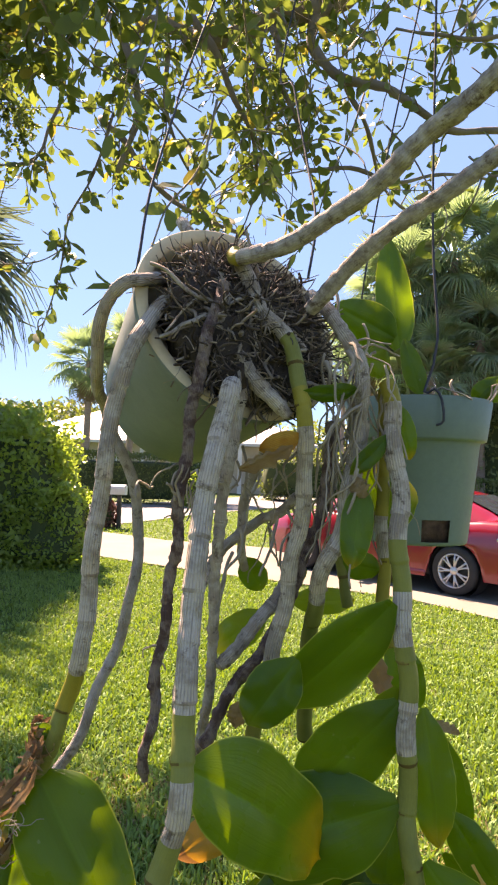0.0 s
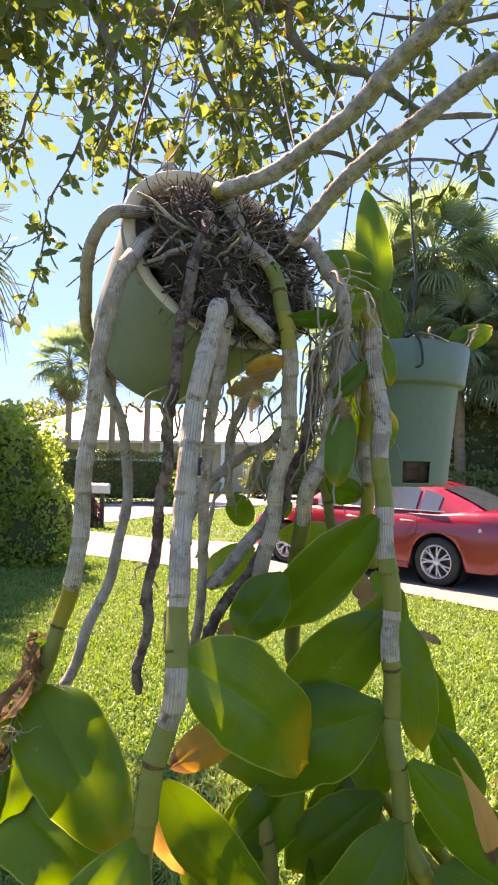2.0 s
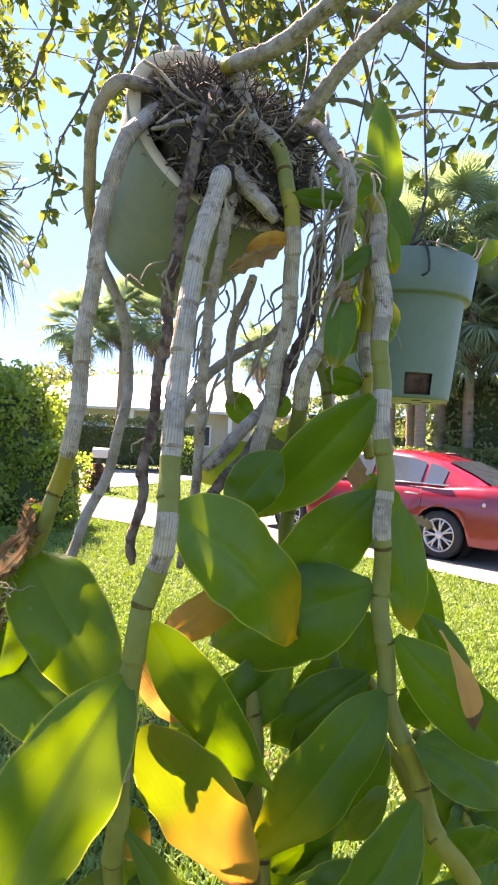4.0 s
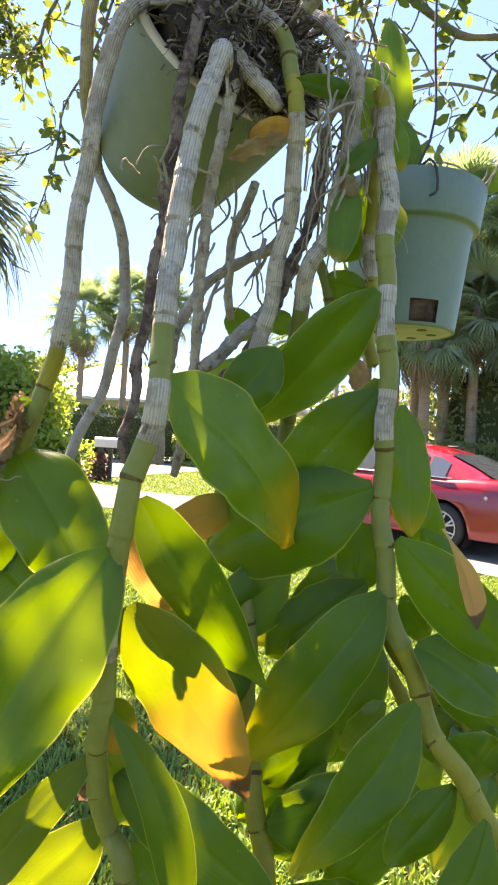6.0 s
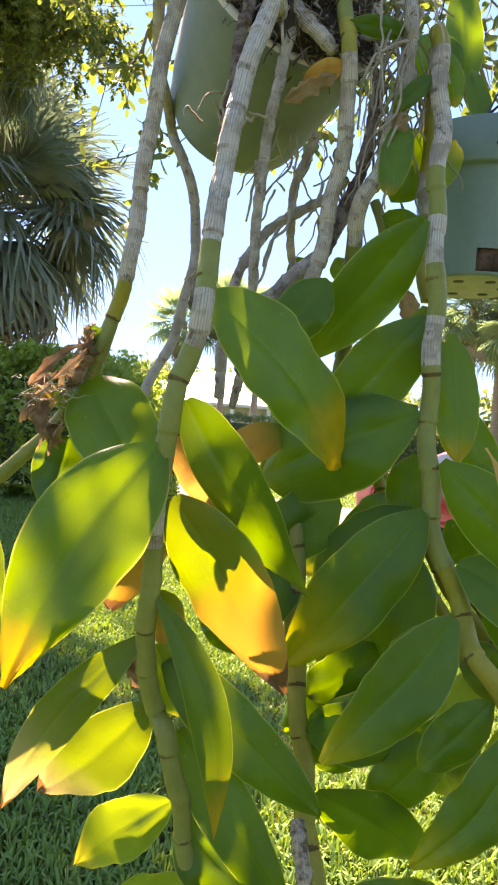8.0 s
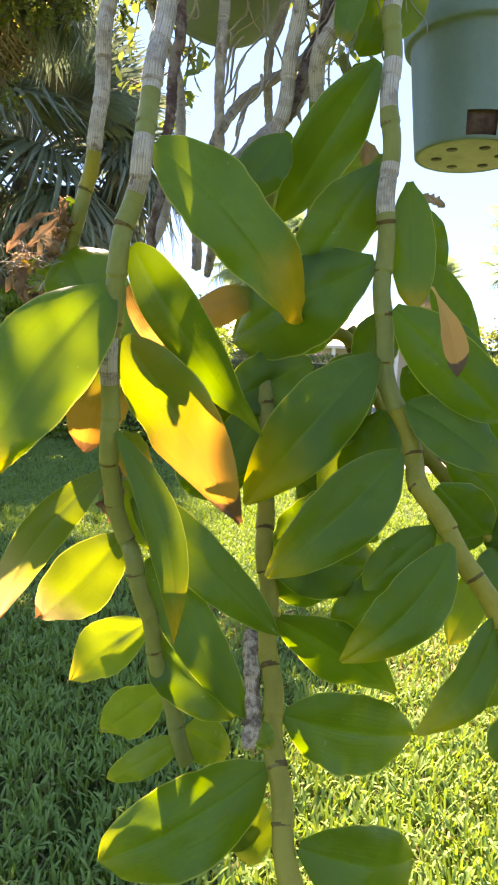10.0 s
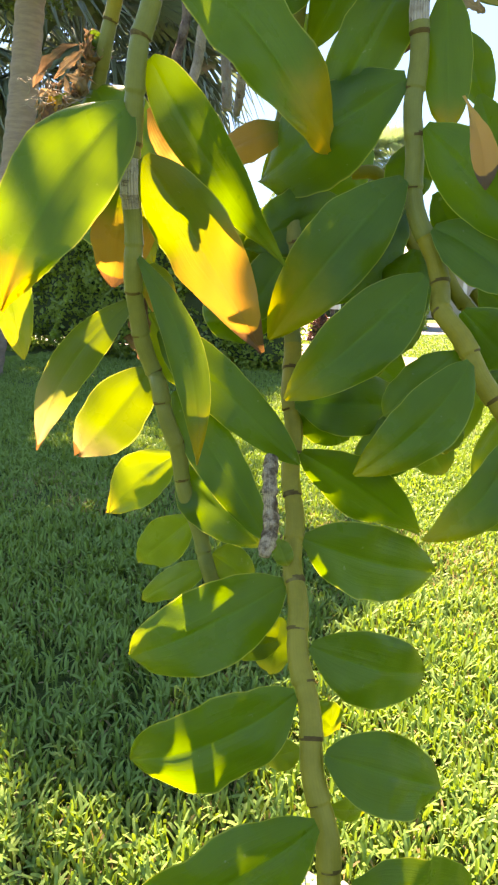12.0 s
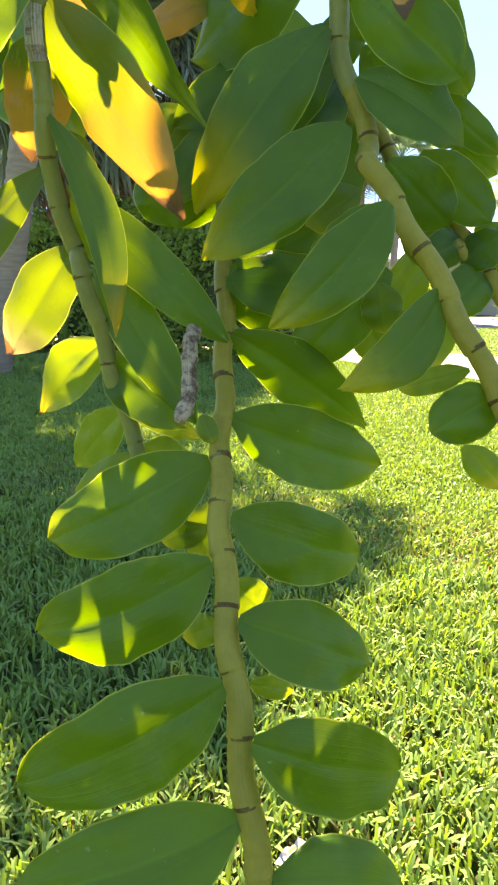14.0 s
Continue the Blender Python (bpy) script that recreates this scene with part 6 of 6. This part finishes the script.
leaf(cane_c, (0.257, 0.452, 0.978), (0.172, 0.39, 0.934), 0.055, (0.49, -0.84, 0.24), "green", 0.06, 0.25, seed=80, bow=-0.03, lop=-0.04, peak=0.45, point=0.42)
leaf(cane_c, (0.273, 0.441, 0.91), (0.179, 0.377, 0.882), 0.053, (0.31, -0.73, 0.61), "green", 0.06, 0.25, seed=81, bow=-0.04, lop=-0.04, peak=0.45, point=0.42)
leaf(cane_c, (0.23, 0.516, 1.004), (0.246, 0.538, 0.976), 0.027, (0.8, -0.6, -0.01), "lime", 0.08, 0.25, seed=82)
leaf(cane_c, (0.231, 0.5, 0.983), (0.207, 0.497, 0.97), 0.021, (-0.05, -0.95, 0.3), "lime", 0.08, 0.25, seed=83)
leaf(cane_c, (0.194, 0.56, 1.02), (0.158, 0.552, 1.005), 0.022, (0.12, -0.96, 0.24), "lime", 0.08, 0.25, seed=84)
leaf(cane_c, (0.192, 0.563, 1.036), (0.186, 0.56, 0.989), 0.030, (0.41, -0.91, 0.01), "lime", 0.08, 0.25, seed=85)
leaf(cane_c, (0.188, 0.556, 1.099), (0.198, 0.555, 1.081), 0.015, (0.43, -0.87, 0.25), "lime", 0.08, 0.25, seed=86)
leaf(cane_c, (0.255, 0.491, 0.955), (0.274, 0.518, 0.939), 0.014, (0.85, -0.4, 0.35), "lime", 0.08, 0.25, seed=87)
leaf(cane_l, (-0.016, 0.634, 1.424), (0.059, 0.6, 1.33), 0.066, (0.21, -0.86, 0.47), "tip", 0.08, 0.25, seed=88, taper=1)
leaf(cane_l, (-0.027, 0.639, 1.376), (-0.038, 0.622, 1.321), 0.046, (0.46, -0.87, 0.18), "green", 0.08, 0.25, seed=89, taper=1)
leaf(cane_l, (-0.074, 0.573, 1.338), (-0.036, 0.562, 1.207), 0.039, (0.61, -0.76, 0.24), "lime", 0.05, 0.25, seed=90, taper=1)
withered(cane_l, [(-0.016, 0.628, 1.46), (-0.011, 0.626, 1.445), (-0.02, 0.623, 1.429), (-0.025, 0.62, 1.418), (-0.047, 0.611, 1.411), (-0.045, 0.613, 1.392), (-0.034, 0.617, 1.377), (-0.03, 0.621, 1.379)], 46, 3)
leaf(cane_l, (-0.008, 0.608, 1.446), (-0.038, 0.586, 1.411), 0.010, (0.3, -0.9, 0.2), "dry", 0.2, 1.2, seed=141, peak=0.55, point=0.6, name="withered_flower", label="withered striped brown flower petal")
leaf(cane_l, (-0.007, 0.608, 1.442), (-0.021, 0.589, 1.417), 0.008, (0.1, -0.8, -0.5), "rust", 0.2, 1.0, seed=142, peak=0.55, point=0.6, name="withered_flower", label="withered striped brown flower petal")
leaf(cane_l, (-0.02, 0.603, 1.411), (-0.031, 0.597, 1.391), 0.018, (-0.3, -0.9, 0.2), "yellow", 0.15, 0.6, seed=143, peak=0.55, point=0.6, name="withered_flower", label="withered striped brown flower petal")
leaf(cane_l, (-0.031, 0.602, 1.406), (-0.027, 0.587, 1.378), 0.011, (0.3, -0.9, 0.2), "dry", 0.15, 0.6, seed=144, peak=0.55, point=0.6, name="withered_flower", label="withered striped brown flower petal")
leaf(cane_l, (-0.028, 0.603, 1.41), (-0.034, 0.586, 1.405), 0.009, (0.3, -0.9, 0.2), "tan", 0.15, 0.6, seed=145, peak=0.55, point=0.6, name="withered_flower", label="withered striped brown flower petal")
flower_threads = np.random.default_rng(31)
for k in range(26):
    part("fibre", mesh_of("fibre", *strand(flower_threads, np.array((-0.029, 0.595, 1.408)) + flower_threads.normal(size=3) * 0.008, flower_threads.normal(size=3) + np.array([-0.3, -0.2, -0.2]), 0.026, 0.7, 0.1, 0.0004, 6), AERIAL), cane_l)
leaf(cane_l, (-0.024, 0.634, 1.401), (-0.042, 0.627, 1.409), 0.018, (0.39, -0.92, 0.01), "lime", 0.1, 0.25, seed=91, taper=1)
leaf(cane_l, (-0.003, 0.629, 1.449), (-0.016, 0.625, 1.461), 0.014, (0.28, -0.96, -0), "green", 0.1, 0.25, seed=92, taper=1)
leaf(cane_b, (0.161, 0.646, 1.696), (0.202, 0.67, 1.701), 0.016, (0.49, -0.72, -0.49), "green", 0.1, 0.5, seed=93)
leaf(cane_b, (0.161, 0.644, 1.665), (0.131, 0.646, 1.653), 0.017, (0.09, -0.91, -0.42), "straw", 0.08, 0.3, seed=94, name="dry_leaf", label="rust-coloured dry leaf")
leaf(cane_b, (0.155, 0.645, 1.657), (0.117, 0.647, 1.639), 0.014, (0.14, -0.92, -0.38), "tan", 0.15, 0.6, seed=95, name="dry_leaf", label="torn papery dry leaf")
leaf(cane_b, (0.162, 0.647, 1.507), (0.129, 0.641, 1.462), 0.040, (0.15, -0.99, 0.03), "green", 0.06, 0.25, seed=96)
leaf(cane_f, (0.206, 0.664, 1.633), (0.199, 0.65, 1.571), 0.024, (-0.01, -0.97, 0.23), "tip", 0.05, 0.25, seed=97, label="yellowing leaf")
leaf(cane_w, (0.235, 0.711, 1.651), (0.2, 0.708, 1.589), 0.044, (0.1, -1, -0.01), "green", 0.05, 0.25, seed=98)
leaf(cane_f, (0.225, 0.671, 1.668), (0.197, 0.664, 1.638), 0.016, (0.29, -0.96, -0.05), "green", 0.12, 0.7, seed=99)
leaf(cane_f, (0.201, 0.664, 1.636), (0.208, 0.659, 1.621), 0.014, (-0.37, -0.92, 0.13), "tan", 0.2, 0.6, seed=100, name="dry_leaf", label="papery dry bract")
leaf(cane_w, (0.231, 0.7, 1.592), (0.247, 0.701, 1.634), 0.027, (0.01, -1, 0.03), "lime", 0.05, 0.25, seed=101)
leaf(cane_x, (0.191, 0.708, 1.571), (0.226, 0.699, 1.564), 0.025, (-0.26, -0.94, -0.21), "green", 0.08, 0.25, seed=102)
leaf(cane_j, (0.114, 0.774, 1.559), (0.131, 0.774, 1.53), 0.026, (-0.01, -1, -0.02), "green", 0.05, 0.25, seed=103)
leaf(cane_j, (0.154, 0.776, 1.56), (0.166, 0.776, 1.538), 0.022, (-0.06, -1, -0.04), "green", 0.05, 0.25, seed=104)
leaf(cane_b, (0.157, 0.775, 1.522), (0.215, 0.778, 1.524), 0.025, (0.04, -1, 0.06), "lime", 0.08, 0.25, seed=105)
leaf(cane_b, (0.136, 0.774, 1.511), (0.088, 0.773, 1.475), 0.033, (0, -1, 0.04), "lime", 0.08, 0.25, seed=106)
leaf(cane_k, (0.216, 0.678, 1.511), (0.231, 0.678, 1.472), 0.016, (-0.13, -0.99, -0.05), "rust", 0.1, 0.5, seed=107, name="dry_leaf", label="dry curled leaf")
leaf(cane_k, (0.121, 0.668, 1.468), (0.118, 0.668, 1.449), 0.014, (0.03, -1, -0.02), "tan", 0.1, 0.5, seed=108, name="dry_leaf", label="dry leaf scale")

leaf(cane_v, (0.181, 0.695, 1.341), (0.115, 0.646, 1.301), 0.053, (0.35, -0.94, -0), "green", 0.08, 0.25, seed=121, peak=0.45, point=0.7)
leaf(cane_v, (0.226, 0.713, 1.339), (0.183, 0.664, 1.259), 0.051, (0.35, -0.93, -0.09), "green", 0.08, 0.25, seed=122, peak=0.45, point=0.7)
leaf(cane_v, (0.149, 0.672, 1.304), (0.123, 0.622, 1.239), 0.041, (0.24, -0.96, -0.16), "green", 0.08, 0.25, seed=123, peak=0.45, point=0.7)
leaf(cane_v, (0.227, 0.726, 1.3), (0.197, 0.673, 1.233), 0.047, (0.31, -0.95, 0.02), "lime", 0.08, 0.25, seed=124, peak=0.45, point=0.7)
leaf(cane_v, (0.174, 0.699, 1.241), (0.244, 0.715, 1.191), 0.049, (0.26, -0.95, 0.17), "green", 0.08, 0.25, seed=125, peak=0.45, point=0.7)
leaf(cane_t, (0.191, 0.745, 1.39), (0.135, 0.703, 1.357), 0.054, (0.16, -0.95, -0.27), "green", 0.08, 0.25, seed=126, peak=0.45, point=0.7)
leaf(cane_u, (0.248, 0.783, 1.489), (0.278, 0.791, 1.427), 0.034, (0.24, -0.9, -0.37), "green", 0.08, 0.25, seed=127, peak=0.45, point=0.7)
leaf(cane_u, (0.273, 0.756, 1.431), (0.315, 0.759, 1.33), 0.035, (0.02, -0.99, -0.11), "green", 0.08, 0.25, seed=128, peak=0.45, point=0.7)
leaf(cane_t, (0.225, 0.715, 1.257), (0.172, 0.701, 1.206), 0.052, (-0.17, -0.93, 0.32), "lime", 0.08, 0.25, seed=131, peak=0.45, point=0.7)


# the upright pot hanging behind
POT_RIM = (0.291, 0.905, 1.718)
upright_pot = plastic_pot("hanging_pot", [(0.0, -0.1495), (0.050, -0.1495), (0.054, -0.151), (0.0552, -0.150), (0.0556, -0.147), (0.0582, -0.1245), (0.0664, -0.0468), (0.0671, -0.0446), (0.0676, -0.0438), (0.0722, -0.0432), (0.0732, -0.0426), (0.0738, -0.0405), (0.079, -0.002), (0.078, 0.0)], [(0.078, 0.0), (0.0755, 0.0005), (0.074, -0.003), (0.069, -0.03), (0.0, -0.032)], POT_RIM, (0, 0, 1), POT2, BARK_CHIP, "blue-green plastic pot hanging upright on wires with a young orchid", gap=(4, 71, 78))
part("filling", mesh_of("filling", *lathe([(0.0, -0.148), (0.050, -0.148), (0.0535, -0.112), (0.0, -0.1)], 40, POT_RIM), BARK_CHIP), upright_pot, "brown bark showing in the drainage hole")
part("base_plate", mesh_of("base_plate", *lathe([(0.0, -0.1512), (0.050, -0.1512), (0.0515, -0.1502)], 48, POT_RIM), POT_BASE), upright_pot, "pale underside")
part("drain_hole", mesh_of("drain_hole", *lathe([(0.0, 0.0), (0.0055, 0.0), (0.006, 0.0008)], 14, (0.323, 0.905, 1.5662)), BLACK), upright_pot, "dark round drainage hole")
part("drain_hole", mesh_of("drain_hole", *lathe([(0.0, 0.0), (0.0055, 0.0), (0.006, 0.0008)], 14, (0.307, 0.9327, 1.5662)), BLACK), upright_pot, "dark round drainage hole")
part("drain_hole", mesh_of("drain_hole", *lathe([(0.0, 0.0), (0.0055, 0.0), (0.006, 0.0008)], 14, (0.275, 0.9327, 1.5662)), BLACK), upright_pot, "dark round drainage hole")
part("drain_hole", mesh_of("drain_hole", *lathe([(0.0, 0.0), (0.0055, 0.0), (0.006, 0.0008)], 14, (0.259, 0.905, 1.5662)), BLACK), upright_pot, "dark round drainage hole")
part("drain_hole", mesh_of("drain_hole", *lathe([(0.0, 0.0), (0.0055, 0.0), (0.006, 0.0008)], 14, (0.275, 0.8773, 1.5662)), BLACK), upright_pot, "dark round drainage hole")
part("drain_hole", mesh_of("drain_hole", *lathe([(0.0, 0.0), (0.0055, 0.0), (0.006, 0.0008)], 14, (0.307, 0.8773, 1.5662)), BLACK), upright_pot, "dark round drainage hole")
wire(upright_pot, [(0.295, 0.825, 1.688), (0.301, 0.821, 1.692), (0.299, 0.822, 1.713), (0.293, 0.827, 1.724), (0.285, 0.837, 1.722), (0.301, 0.855, 1.778), (0.299, 0.88, 1.918), (0.303, 0.905, 2.268), (0.303, 0.925, 2.468), (0.35, 0.92, 2.76)], 0.0013)
wire(upright_pot, [(0.223, 0.95, 1.698), (0.223, 0.952, 1.723), (0.241, 0.935, 1.918), (0.303, 0.905, 2.268)], 0.0011)
young_orchid = thing("orchid", POT_RIM, "young orchid with broad upright green leaves in the upright pot", "orchid")
orchid_stem = cane(young_orchid, [(0.285, 0.881, 1.717), (0.278, 0.875, 1.739), (0.266, 0.873, 1.77)], "gg", 0.0065, 0.03)
leaf(orchid_stem, (0.266, 0.873, 1.767), (0.252, 0.888, 1.898), 0.040, (-0.19, -0.98, 0.09), "green", 0.03, 0.25, seed=109, taper=1)
leaf(orchid_stem, (0.26, 0.87, 1.782), (0.196, 0.875, 1.818), 0.048, (-0.17, -0.97, -0.19), "green", 0.08, 0.25, seed=110, taper=1)
leaf(orchid_stem, (0.254, 0.861, 1.756), (0.225, 0.869, 1.757), 0.037, (-0.28, -0.95, -0.17), "lime", 0.05, 0.25, seed=111, taper=1)
leaf(orchid_stem, (0.351, 0.899, 1.72), (0.373, 0.889, 1.746), 0.024, (-0.28, -0.95, -0.12), "green", 0.12, 0.25, seed=112, taper=1, curl=0.1)
leaf(orchid_stem, (0.357, 0.899, 1.725), (0.397, 0.9, 1.746), 0.027, (0.02, -1, 0.05), "tip", 0.15, 0.25, seed=113, taper=1)
leaf(orchid_stem, (0.284, 0.849, 1.72), (0.268, 0.861, 1.78), 0.023, (-0.26, -0.96, 0.11), "green", 0.05, 0.25, seed=114, taper=1)
loose_roots(young_orchid, (0.301, 0.875, 1.708), (0.03, 0.02, 0.006), 14, 0.05, 0.05, 12, 0.0016, aim=(0.4, 0.2, 0.8))
